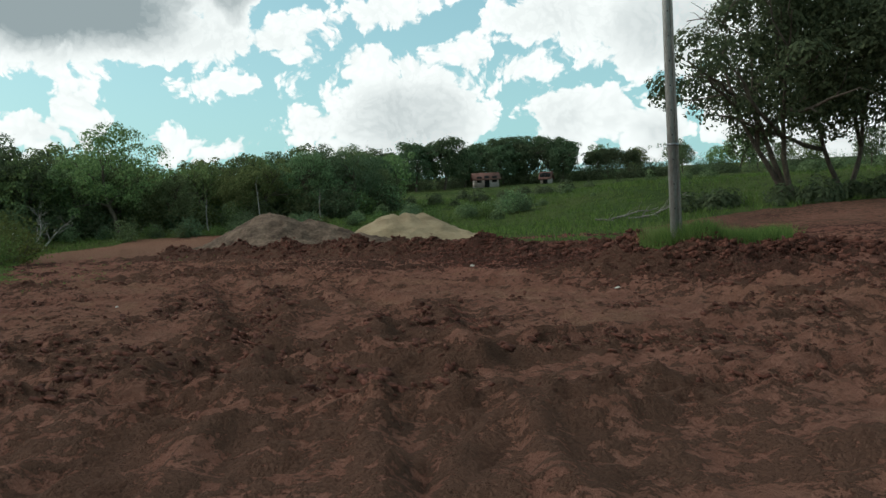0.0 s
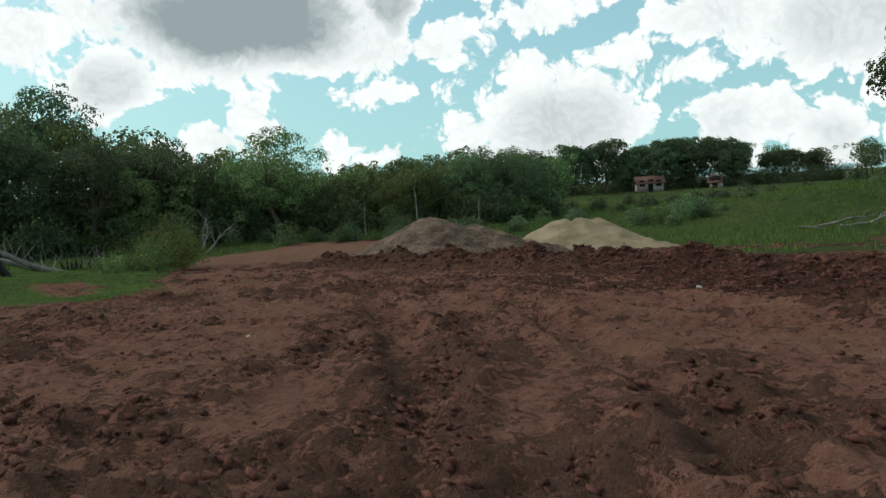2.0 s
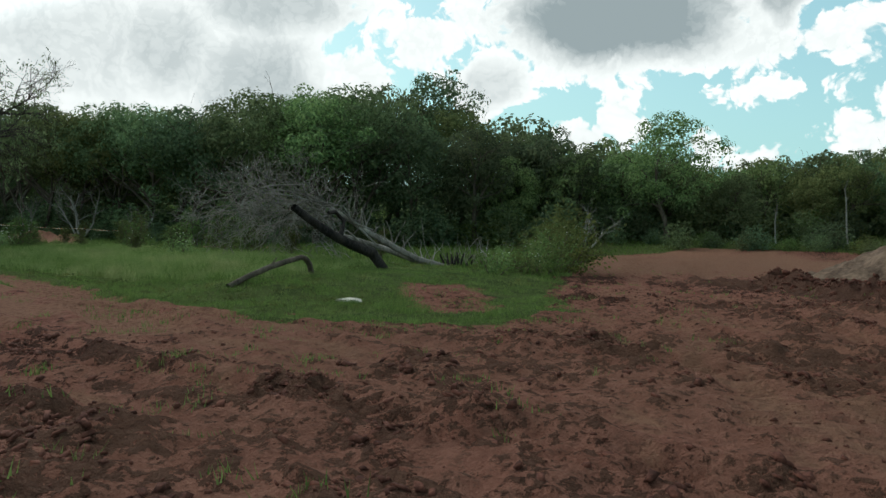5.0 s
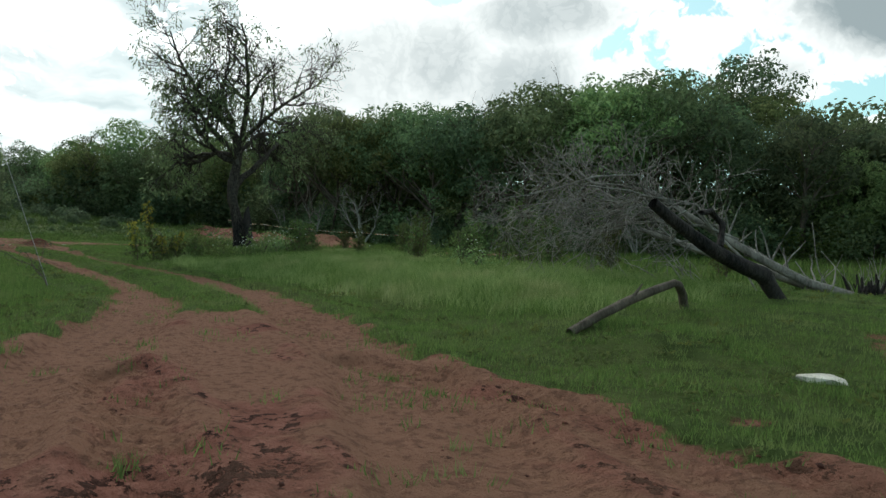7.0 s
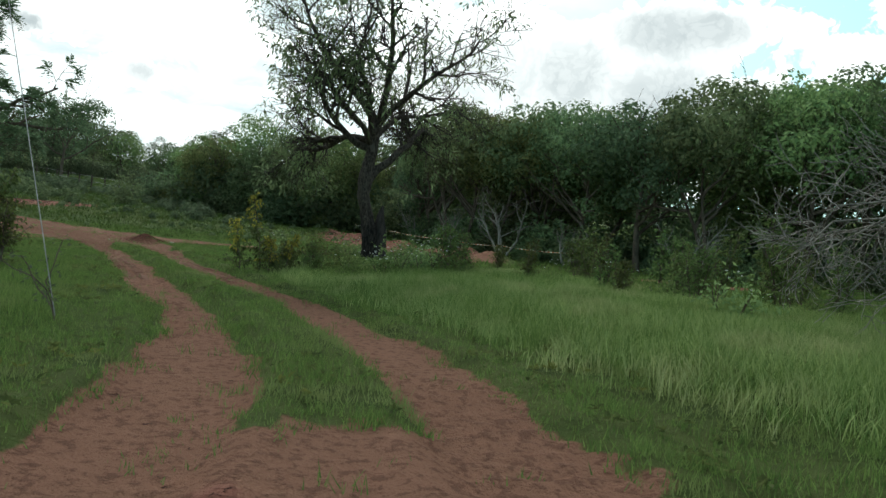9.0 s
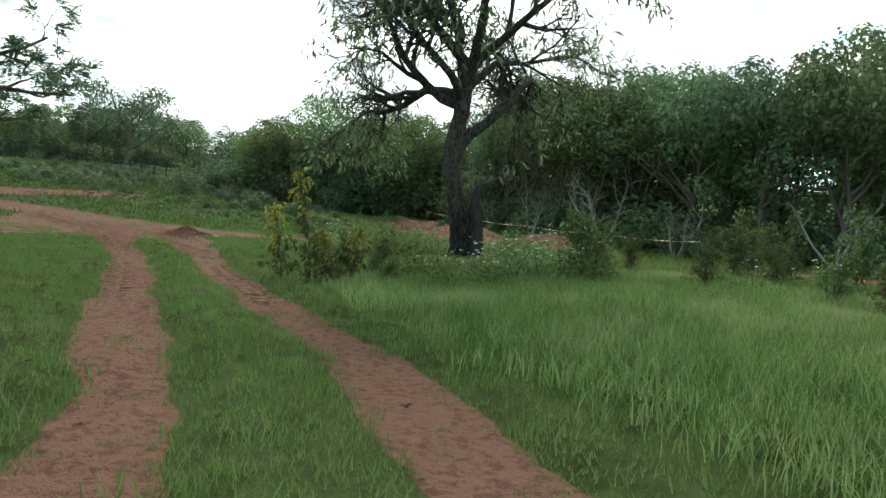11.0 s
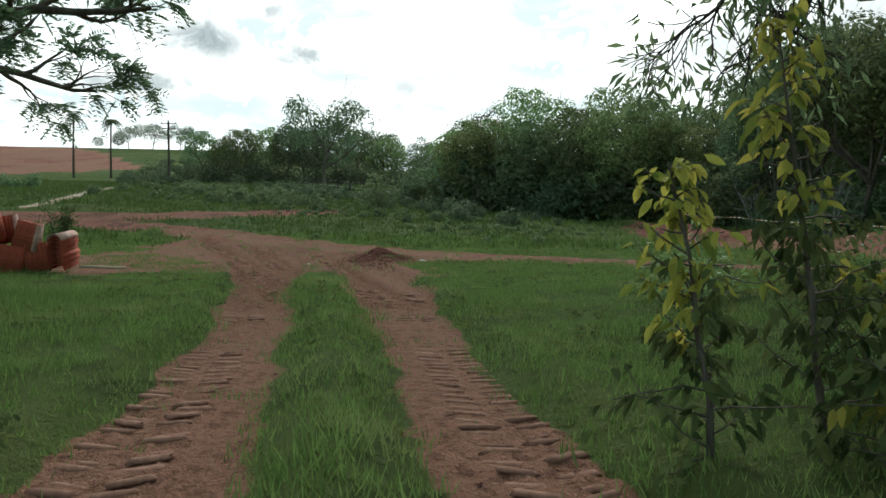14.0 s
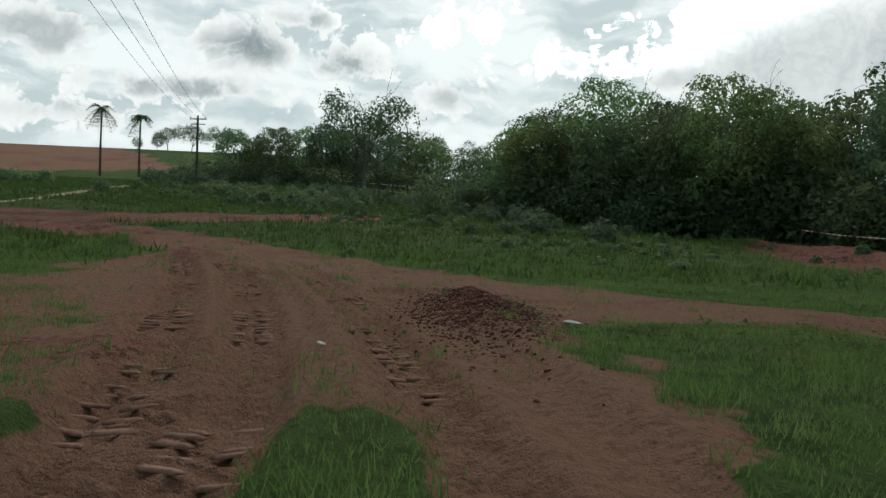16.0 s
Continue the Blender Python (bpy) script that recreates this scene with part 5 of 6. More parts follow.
for seed, tall, lean, leaf, x, y, turn, label in [(51, 2.0, (0.12, 0.02), 0.095, -36.35, 18.82, 200, "slender sapling with drooping leaves turning yellow"), (54, 1.4, (-0.05, 0.1), 0.095, -36.45, 18.38, 140, "shorter leafy sapling with yellow top in grass"),
                                                  (55, 1.0, (0.2, 0.1), 0.09, -36.2, 18.98, 20, "leaning young sapling with dark drooping leaves"), (56, 1.05, (0.1, -0.1), 0.085, -36.3, 19.42, 80, "small sapling with yellow-green leaves in weeds")]:
    set_weed(sapling(seed, tall, lean, leaf), "sapling", label, x, y, 1.0, turn, "", "sapling")
CONE = tall_weed(52, 2.0, 4, M_SHRUB, 0.12, None, 0.5)
CONE_B = tall_weed(53, 1.7, 6, M_SHRUB, 0.10, None, 0.55)
for x, y, s in [(-38.0, 19.9, 0.5), (-36.3, 19.9, 0.34), (-35.6, 19.1, 0.26), (-36.9, 19.3, 0.32), (-35.2, 19.8, 0.34), (-37.4, 20.4, 0.45)]:
    set_weed(CONE_B, "shrub", "low leafy shrub in long grass by the track", x, y, s, x * 50, "low shrubs")
for k, (x, y, s) in enumerate([(-28.7, 27.5, 1.05), (-29.1, 25.5, 0.8), (-27.0, 26.8, 0.75), (-30.6, 26.6, 0.7), (-31.8, 25.4, 0.6), (-33.9, 22.7, 0.85), (-33.2, 24.4, 0.6), (-26.0, 28.0, 0.85), (-29.6, 28.6, 0.8), (-30.2, 24.6, 0.55), (-35.2, 23.6, 0.6),
                               (-34.0, 13.5, 1.0), (-34.6, 13.0, 1.15), (-33.4, 12.8, 0.9), (-32.0, 28.0, 0.7), (-24.4, 30.8, 0.8), (-34.5, 27.0, 0.65), (-55.5, 9.0, 0.9), (-36.5, 31.0, 1.0), (-34.0, 30.0, 1.05), (-32.5, 29.6, 0.95), (-37.6, 28.8, 0.9), (-35.4, 28.2, 0.8), (-31.2, 30.8, 0.9), (-39.0, 30.5, 0.95), (-38.5, 26.5, 0.6), (-33.0, 31.8, 1.0)]):
    set_weed((CONE, CONE_B)[k % 2], "shrub", "upright bushy green weed standing in long grass", x, y, s, k * 47, "tall weeds")
WEED = [bush(61, 0.65, 1.0, M_SHRUB, 420, 0.085, 8), bush(62, 0.5, 0.9, M_SHRUB, 380, 0.08, 7), bush(63, 0.8, 1.1, M_LEAF_B, 420, 0.09, 8)]


def flowers(seed, n, wide, tall):
    r = np.random.default_rng(seed)
    g = Geo()
    for _ in range(n):
        c = np.array([r.normal() * wide * 0.3, r.normal() * wide * 0.3, tall * r.uniform(0.7, 1.2)])
        a = r.uniform(0, 6.28)
        d = np.array([[math.cos(a + k * 1.257), math.sin(a + k * 1.257), 0.35] for k in range(5)])
        g.leaves(np.repeat(c[None], 5, 0), d, 0.028, 0.02, r, 0.0)
    return g.mesh("blossom", M_FLOWER)


BLOOM = [flowers(71, 5, 1.0, 0.65), flowers(72, 8, 1.0, 0.55)]
r = np.random.default_rng(64)
for k in range(46):
    if k < 30:
        x, y = r.uniform(-42.5, -33.0), r.uniform(20.2, 24.5)
    elif k < 38:
        x, y = r.uniform(-36, -26), r.uniform(23.5, 28)
    else:
        x, y = r.uniform(-19, -15), r.uniform(25.5, 31)
    if math.hypot(x + 37.55, y - 21.95) < 1.0:
        x -= 2.6
    s, l = WEED[k % 3]
    ob = thing("weed", "low leafy roadside weed with small white flowers" if k % 3 else "low leafy green roadside weed", "weed", (x, y, z_at(x, y) - 0.02), "roadside weeds", "", r.uniform(0, 360), r.uniform(0.7, 1.2))
    tagged(part("stem", s, ob), kind="stuff")
    part("foliage", l, ob)
    if k % 3 and not (-37.9 < x < -34.5 and 19.5 < y < 22.5):
        part("blossom", BLOOM[k % 2], ob, "tiny white flowers")
FLOWER_BUSH = bush(65, 1.9, 2.4, M_SHRUB, 1500, 0.13, 12)
for x, y, s, t in [(-16.3, 29.6, 1.0, 0), (-17.4, 31.4, 0.9, 80), (-15.8, 27.6, 0.6, 30), (-18.6, 33.6, 0.8, 200), (-20.0, 36.5, 0.8, 100), (-22.5, 41.0, 0.9, 20), (-26.0, 47.5, 1.0, 70)]:
    ob = thing("bush", "rounded flowering green bush at the mud's edge", "bush", (x, y, z_at(x, y) - 0.05), "yard-edge bushes", "", t, s)
    part("stem", FLOWER_BUSH[0], ob)
    part("foliage", FLOWER_BUSH[1], ob)
    part("blossom", flowers(66 + int(t), 14, 2.4, 1.6), ob, "small pale flowers")
r = np.random.default_rng(67)
for k in range(26):
    x, y = -27.5 + k * 1.35 + r.normal() * 0.5, 58.5 + r.normal() * 1.2 + 0.02 * (k - 12) ** 2 * (k > 12)
    s, l = UNDER[k % 3]
    ob = thing("bush", "low green scrub along the yard's far edge", "bush", (x, y, z_at(x, y) - 0.05), "far-edge scrub", "", r.uniform(0, 360), r.uniform(0.35, 0.75))
    part("stem", s, ob)
    part("foliage", l, ob)
ob = thing("bush", "dark rounded bush alone in the pasture", "bush", (-86.5, 18.4, z_at(-86.5, 18.4)), size=0.9)
part("stem", UNDER[0][0], ob)
part("foliage", UNDER[0][1], ob)


# ---- feathery tree that overhangs the track ----
def feather_tree(x, y):
    r = np.random.default_rng(91)
    wood, crown = Geo(), Geo()
    p, q = limb(r, (0, 0, -0.2), (0.02, 0.05, 1), 4.2, 0.26, 0.16, 8, 0.06)
    wood.tube(p, q, 9)
    tips = []
    for s, d, ln, rr in [((0, 0.1, 3.0), (0.55, 0.85, 0.12), 4.6, 0.12), ((0, 0.1, 3.2), (0.1, 0.95, 0.30), 4.2, 0.11), ((0, 0, 3.6), (0.8, 0.5, 0.6), 3.6, 0.11), ((0, 0, 3.9), (-0.3, 0.2, 1), 3.4, 0.12),
                         ((0, 0, 3.4), (-0.9, 0.2, 0.4), 3.6, 0.11), ((0, 0, 3.4), (0.2, -0.9, 0.5), 3.4, 0.11), ((0, 0, 3.0), (0.9, -0.1, 0.3), 3.4, 0.1), ((0, 0, 3.0), (-0.7, 0.75, 0.2), 3.6, 0.1)]:
        a, b = limb(r, s, d, ln, rr, 0.025, 9, 0.12, 0.03)
        wood.tube(a, b, 6)
        sprout(r, wood, a, b, 0, [(7, 0.35, 1.1, 0.75, 0.06, 4), (4, 0.3, 0.5, 0.6, 0.0, 3)], tips)
    # compound leaves: a drooping rib with paired leaflets
    for t, d in tips:
        for k in range(8):
            w = unit(d + r.normal(size=3) * 0.7 + np.array([0, 0, -0.15]))
            ln = r.uniform(0.22, 0.36)
            rib = np.array([t + w * ln * s + np.array([0, 0, -0.10 * s * s]) for s in np.linspace(0, 1, 7)])
            side = unit(np.cross(w, (0, 0, 1)) + r.normal(size=3) * 0.2)
            c = np.repeat(rib[1:], 2, 0)
            dd = np.tile(np.stack([side, -side]), (6, 1)) + w * 0.45
            crown.leaves(c, dd, 0.13, 0.034, r, 0.03)
    ob = thing("tree", "feathery-leaved tree whose limbs overhang the track", "tree", (x, y, z_at(x, y)))
    part("trunk", wood.mesh("trunk", M_BARK, True), ob)
    part("crown", crown.mesh("crown", M_LEAF_D), ob, "feathery compound leaves")


feather_tree(-43.8, 10.4)

# ---- pale-stemmed and dead trees at the wood's edge ----
def pale_tree(seed, tall, spread):
    r = np.random.default_rng(seed)
    g, tips = Geo(), []
    for k in range(4):
        a = k * 1.57 + r.uniform(0, 0.8)
        p, q = limb(r, (0, 0, -0.2), (spread * math.cos(a), spread * math.sin(a), 1), tall * r.uniform(0.75, 1.1), 0.10, 0.02, 8, 0.12, 0.02)
        g.tube(p, q, 6)
        sprout(r, g, p, q, 0, [(6, 0.35, tall * 0.32, 0.7, 0.1, 4), (4, 0.3, tall * 0.14, 0.7, 0.0, 3)], tips)
    return g.mesh("trunk", M_PALEBARK, True)


PALE = [pale_tree(95, 4.6, 0.45), pale_tree(96, 3.6, 0.8)]
for k, (x, y, s, t) in enumerate([(-60.6, 39.2, 1.0, 0), (-55.0, 40.2, 0.8, 60), (-67.5, 38.6, 0.8, 130), (-48.8, 43.8, 0.8, 200), (-27.4, 53.0, 0.9, 90), (-43.5, 48.6, 0.7, 20), (-76.0, 39.6, 0.7, 80)]):
    ob = thing("bare_tree", "bare pale-stemmed small tree before the dark wood", "tree", (x, y, z_at(x, y)), "bare trees", "", t, s)
    part("trunk", PALE[k == 4 or k == 1], ob)
for x, y, h in [(-14.3, 62.5, 3.6), (-18.2, 61.5, 2.6), (-9.6, 63.0, 2.6)]:
    g = Geo()
    rr = np.random.default_rng(int(h * 10))
    a, b = limb(rr, (0, 0, -0.2), (0, 0, 1), h, 0.07, 0.03, 6, 0.06)
    g.tube(a, b, 6)
    sprout(rr, g, a, b, 0, [(4, 0.55, 1.0, 0.5, 0.2, 3)], [])
    ob = tagged(new("dead_trunk", g.mesh("dead_trunk", M_PALEBARK, True)), "dead grey trunk standing before the wood", "trunk", "dead trunks")
    ob.matrix_basis = pose(x, y, z_at(x, y))
g = Geo()
rr = np.random.default_rng(97)
for k in range(5):
    a, b = limb(rr, (8.6 + k * 0.9, 44.2 - k * 0.25, z_at(9, 44) + 0.15), (0.9, -0.1 + 0.2 * rr.normal(), 0.12), 2.6, 0.07, 0.02, 6, 0.15)
    g.tube(a, b, 5)
    sprout(rr, g, a, b, 0, [(4, 0.2, 0.9, 0.8, 0.2, 3)], [])
tagged(new("fallen_branch", g.mesh("fallen_branch", M_DEAD, True)), "dry fallen branch lying in the field grass", "branch")

# ---- stones, sticks and clods ----
def stone(name, x, y, size, label, mat=None, seed=0):
    bm = bmesh.new()
    bmesh.ops.create_icosphere(bm, subdivisions=1 if size[0] > 0.1 else 2, radius=1)
    rs = np.random.default_rng(seed)
    o = rs.uniform(0, 50, 3)
    for v in bm.verts:
        n = noise.noise(v.co * 1.3 + Vector(o))
        v.co = Vector((v.co.x * size[0], v.co.y * size[1], v.co.z * size[2])) * (1 + 0.45 * n)
    me = bpy.data.meshes.new(name)
    bm.to_mesh(me)
    bm.free()
    me.materials.append(mat or M_STONE)
    ob = tagged(new(name, me), label, "stone")
    ob.matrix_basis = pose(x, y, float(height(np.array([x]), np.array([y]))[0]) + size[2] * 0.45, 0, 0, rs.uniform(0, 360))


stone("stone", 2.4, 10.9, (0.07, 0.055, 0.05), "small pale stone lying on red mud", seed=1)
stone("stone", -14.9, 19.3, (0.30, 0.15, 0.05), "flat pale broken slab in short grass", seed=2)
stone("stone", -51.0, 18.4, (0.17, 0.05, 0.03), "flat whitish fragment at the track's edge", seed=3)
stone("stone", -48.8, 16.0, (0.09, 0.02, 0.015), "thin pale splinter on red earth", seed=4)
stone("stone", 0.6, 16.6, (0.05, 0.05, 0.03), "small pale stone lying on red mud", seed=5)
stone("stone", -5.2, 12.4, (0.03, 0.03, 0.02), "tiny pale pebble on red mud", seed=6)


def clod_field(name, label, n, spots, seed, mat, flat=0.5, long=1.0):
    """Broken lumps of earth, each an angular eight-cornered block."""
    r = np.random.default_rng(seed)
    cube = np.array([(-1, -1, -1), (1, -1, -1), (1, 1, -1), (-1, 1, -1), (-1, -1, 1), (1, -1, 1), (1, 1, 1), (-1, 1, 1)], float)
    fc = np.array([(0, 3, 2, 1), (4, 5, 6, 7), (0, 1, 5, 4), (1, 2, 6, 5), (2, 3, 7, 6), (3, 0, 4, 7)])
    x, y, s = spots(n, r)
    m = len(x)
    z = height(x, y)
    sc = s[:, None] * r.uniform(0.6, 1.4, (m, 3)) * np.array([long, 1, flat])
    v = cube[None] * sc[:, None] * r.uniform(0.55, 1.1, (m, 8, 1))
    v[:, 4:, :2] *= 0.65
    a = r.uniform(0, 6.28, m) if long == 1.0 else 2.5 + r.normal(size=m) * 0.6
    c, sn = np.cos(a)[:, None], np.sin(a)[:, None]
    v = np.stack([v[..., 0] * c - v[..., 1] * sn, v[..., 0] * sn + v[..., 1] * c, v[..., 2] + 0.25 * v[..., 0]], -1)
    v += np.stack([x, y, z + s * 0.25], 1)[:, None]
    f = (np.arange(m)[:, None, None] * 8 + fc[None]).reshape(-1, 4)
    tagged(new(name, mesh_np(name, v.reshape(-1, 3), f, mat)), label, "clods", kind="stuff")


def yard_spots(n, r):
    x, y = r.uniform(-15, 11, n), r.uniform(5.0, 27, n)
    d, wet = masks(x, y)
    patch = step(fbm(x, y, 0.45, 3, 83), 0.42, 0.62)
    k = r.uniform(size=n) < d * (0.06 + 0.7 * np.clip(wet, 0, 1) * (0.35 + 0.65 * patch))
    x, y = x[k], y[k]
    return x, y, 0.008 + 0.022 * r.uniform(size=len(x)) ** 3


def flake_spots(n, r):
    x, y = r.uniform(-15, 12, n), r.uniform(5.0, 27, n)
    d, wet = masks(x, y)
    patch = step(fbm(x, y, 1.4, 3, 85), 0.46, 0.60)
    k = r.uniform(size=n) < step(d, 0.6, 0.9) * step(wet, 0.05, 0.6) * (0.04 + 0.7 * patch)
    x, y = x[k], y[k]
    return x, y, 0.011 + 0.026 * r.uniform(size=len(x)) ** 2


def berm_spots(n, r):
    seg = r.integers(0, len(BERM) - 1, n)
    q = r.uniform(size=n)
    pts = np.array(BERM)
    c = pts[seg] * (1 - q[:, None]) + pts[seg + 1] * q[:, None]
    return c[:, 0] + r.normal(size=n) * 0.5, c[:, 1] + r.normal(size=n) * 0.5, 0.015 + 0.06 * r.uniform(size=n) ** 2.5


clod_field("mud_clods", "small broken clods of wet red mud", 60000, yard_spots, 201, M_CLOD)
clod_field("mud_flakes", "torn flakes of dark wet mud lying on paler crust", 150000, flake_spots, 204, M_CLOD, 0.42, 1.7)
clod_field("berm_clods", "heaped lumps of dark wet red earth", 7000, berm_spots, 202, M_CLOD)


def churn_spots(n, r):
    x, y = -52.0 + r.normal(size=n) * 1.25, 17.45 + r.normal(size=n) * 0.38
    return x, y, 0.007 + 0.017 * r.uniform(size=n) ** 3


clod_field("churned_clods", "fresh dark churned earth at the track junction", 5200, churn_spots, 205, M_CLOD)


def tread_marks():
    """Pressed chevron ridges left by tractor tyres."""
    r = np.random.default_rng(203)
    cube = np.array([(-1, -1, -1), (1, -1, -1), (1, 1, -1), (-1, 1, -1), (-0.8, -0.5, 1), (0.8, -0.5, 1), (0.8, 0.5, 1), (-0.8, 0.5, 1)], float)
    fc = np.array([(0, 3, 2, 1), (4, 5, 6, 7), (0, 1, 5, 4), (1, 2, 6, 5), (2, 3, 7, 6), (3, 0, 4, 7)])
    V, N = [], 0
    lines = [(t, 0.0) for t in TRACKS[7:]] + [(RIGHT_RUT[4:8], -0.1), (LEFT_RUT[5:9], 0.1)]
    for pts, side in lines:
        for (ax, ay), (bx0, by0) in zip(pts[:-1], pts[1:]):
            ln = math.hypot(bx0 - ax, by0 - ay)
            ux, uy = (bx0 - ax) / ln, (by0 - ay) / ln
            for k in range(int(ln / 0.15)):
                s = (k + r.normal() * 0.08) * 0.15
                if vnoise(np.array([ax + s * 0.9]), np.array([ay + side * 9]), 5)[0] < 0.50:
                    continue
                for sd in (-1, 1):
                    off = side + sd * 0.13 + r.normal() * 0.01
                    x, y = ax + ux * (s + 0.04 * (sd > 0)) - uy * off, ay + uy * (s + 0.04 * (sd > 0)) + ux * off
                    a = math.atan2(uy, ux) + math.pi / 2 - sd * 0.35 + r.normal() * 0.12
                    v = cube * np.array([0.10, 0.028, 0.009]) * r.uniform(0.7, 1.25, (8, 1))
                    c, sn = math.cos(a), math.sin(a)
                    V.append(np.stack([v[:, 0] * c - v[:, 1] * sn + x, v[:, 0] * sn + v[:, 1] * c + y, v[:, 2]], 1))
    V = np.array(V)
    V[:, :, 2] += height(V[:, :, 0].mean(1), V[:, :, 1].mean(1))[:, None] + 0.001
    f = (np.arange(len(V))[:, None, None] * 8 + fc[None]).reshape(-1, 4)
    tagged(new("tyre_treads", mesh_np("tyre_treads", V.reshape(-1, 3), f, M_TREAD)), "chevron ridges pressed in earth by tractor tyres", "tyre tracks", kind="stuff")


tread_marks()


# ---- stacks of clay roof tiles ----
def tile_mesh():
    """One tapering half-round tile, 0.46 m long."""
    g, n, ln = Geo(), 7, 0.46
    ring = []
    for z, rr in ((0, 0.105), (ln, 0.082)):
        for ro in (rr, rr - 0.013):
            ring.append([(z, ro * math.cos(a), ro * 0.85 * math.sin(a)) for a in np.linspace(0, math.pi, n)])
    v = np.array(ring).reshape(-1, 3)
    f = []
    for k in range(n - 1):
        o0, i0, o1, i1 = k, n + k, 2 * n + k, 3 * n + k
        f += [(o0, o1, o1 + 1, o0 + 1), (i0, i0 + 1, i1 + 1, i1), (o0, o0 + 1, i0 + 1, i0), (o1, i1, i1 + 1, o1 + 1)]
    f += [(0, n, 3 * n, 2 * n), (n - 1, 3 * n - 1, 4 * n - 1, 2 * n - 1)]
    g.add(v, f)
    return g


TILE, TILE_PALE = tile_mesh().mesh("tile", M_CLAY, True), tile_mesh().mesh("tile", M_CLAYPALE, True)


def tile_stack(m, n, label, pale_last=0, size=1.0):
    ob = new("tile_stack")
    ob.empty_display_size = 0.2
    ob.matrix_basis = m @ Matrix.Scale(size, 4)
    tagged(ob, label, "roof tiles", "stacks of roof tiles")
    rs = np.random.default_rng(n * 7 + int(abs(m.translation.y) * 10))
    for k in range(n):
        t = part("tile", TILE_PALE if k >= n - pale_last else TILE, ob)
        t.matrix_basis = pose(rs.normal() * 0.008, rs.normal() * 0.005, k * 0.032, rs.normal() * 2, 0, rs.normal() * 1.5)


bx, by = -47.2, 12.0
zt = z_at(bx, by) + 0.03
tile_stack(pose(bx + 0.1, by - 0.06, zt + 0.03, 0, -8, 172), 13, "nested stack of half-round clay tiles, the outer ones lime-stained", 1, 1.3)
# packs of nested tiles set on end, leaning on one another in two tiers
for dx, dy, dz, lean, turn, n in [(0.05, -0.55, 0.0, 6, 4, 11), (0.0, -1.05, 0.0, -7, -8, 13), (0.08, -1.60, 0.0, 5, 6, 13), (0.0, -2.15, 0.0, -4, -5, 13), (-0.32, -0.8, 0.0, 4, 8, 12), (-0.34, -1.4, 0.0, -5, -3, 13), (-0.3, -2.0, 0.0, 3, 5, 13),
                                  (-0.02, -0.78, 0.43, -14, -12, 12), (0.02, -1.36, 0.45, 12, 10, 13), (-0.05, -1.9, 0.44, -10, -6, 12), (-0.3, -1.2, 0.44, 9, 7, 12)]:
    tile_stack(pose(bx + dx, by + dy, zt + dz, 0, -90 + lean, -90 + turn), n, "pack of nested red clay tiles set on end", 1 if dz and n == 12 else 0)
g = Geo()
g.box((-0.36, -0.05, 0.0), (0.36, 0.05, 0.045), pose(-47.3, 12.62, zt + 0.05, 0, 2, 95))
tagged(new("plank", g.mesh("plank", M_PLANK)), "weathered plank lying by the roof tiles", "plank")


# ---- second power pole, stay and far line ----
def wire(name, label, a, b, sag, rad, parent=None):
    a, b = np.array(a, float), np.array(b, float)
    pts = np.array([a + (b - a) * s - np.array([0, 0, sag * 4 * s * (1 - s)]) for s in np.linspace(0, 1, 24)])
    g = Geo()
    g.tube(pts, np.full(24, rad), 4)
    return tagged(new(name, g.mesh(name, M_STEEL)), label, "wire")


concrete_pole(-31.5, 13.3)
wire("stay_wire", "thin steel stay running from pole to ground", (-26.85, 14.6, z_at(-26.8, 14.6) + 0.05), (-31.4, 13.32, 5.7), 0.0, 0.006)
g = Geo()
rr = np.random.default_rng(99)
crown = Geo()
for k in range(3):
    a, b = limb(rr, (0, 0, 0), (-0.55 + 0.1 * k, -0.15, 1), 0.8 + 0.25 * k, 0.012, 0.005, 6, 0.25)
    g.tube(a, b, 4)
    clumps(rr, crown, a[2:], 5, 0.05, 0.07, 0.035, -0.5)
ob = thing("vine", "withered dark vine climbing the steel stay", "vine", (-26.85, 14.6, z_at(-26.8, 14.6)))
part("stem", g.mesh("stem", M_BARK), ob)
part("foliage", crown.mesh("foliage", M_LEAF_D), ob)


def timber_pole(x, y):
    z0 = z_at(x, y)
    ob = thing("power_pole", "old timber power pole with a crossarm in pasture", "power pole", (x, y, z0), turn=-14)
    g = Geo()
    g.tube([(0, 0, -0.3), (0, 0, 4), (0.05, 0, 8.0)], [0.17, 0.15, 0.12], 8)
    part("shaft", g.mesh("shaft", M_WOODPOLE, True), ob)
    for z, w in ((7.6, 1.1), (7.0, 0.9)):
        a = Geo()
        a.box((-0.07, -w, z - 0.06), (0.0, w, z + 0.06))
        part("crossarm", a.mesh("crossarm", M_WOODPOLE), ob)
    for s in (-0.95, 0.0, 0.95):
        i = Geo()
        i.tube([(-0.03, s, 7.66), (-0.03, s, 7.74), (-0.03, s, 7.78), (-0.03, s, 7.86)], [0.05, 0.07, 0.04, 0.05], 8)
        part("insulator", i.mesh("insulator", M_WHITEWALL, True), ob)
    return z0 + 7.86


zt2 = timber_pole(-138.1, -6.9)
for s in (-0.9, 0.0, 0.9):
    wire("power_line", "slack overhead power line between two poles", (-138.1, -6.9 + s, zt2), (-31.5, 13.3 + s, 9.75), 1.6, 0.014)


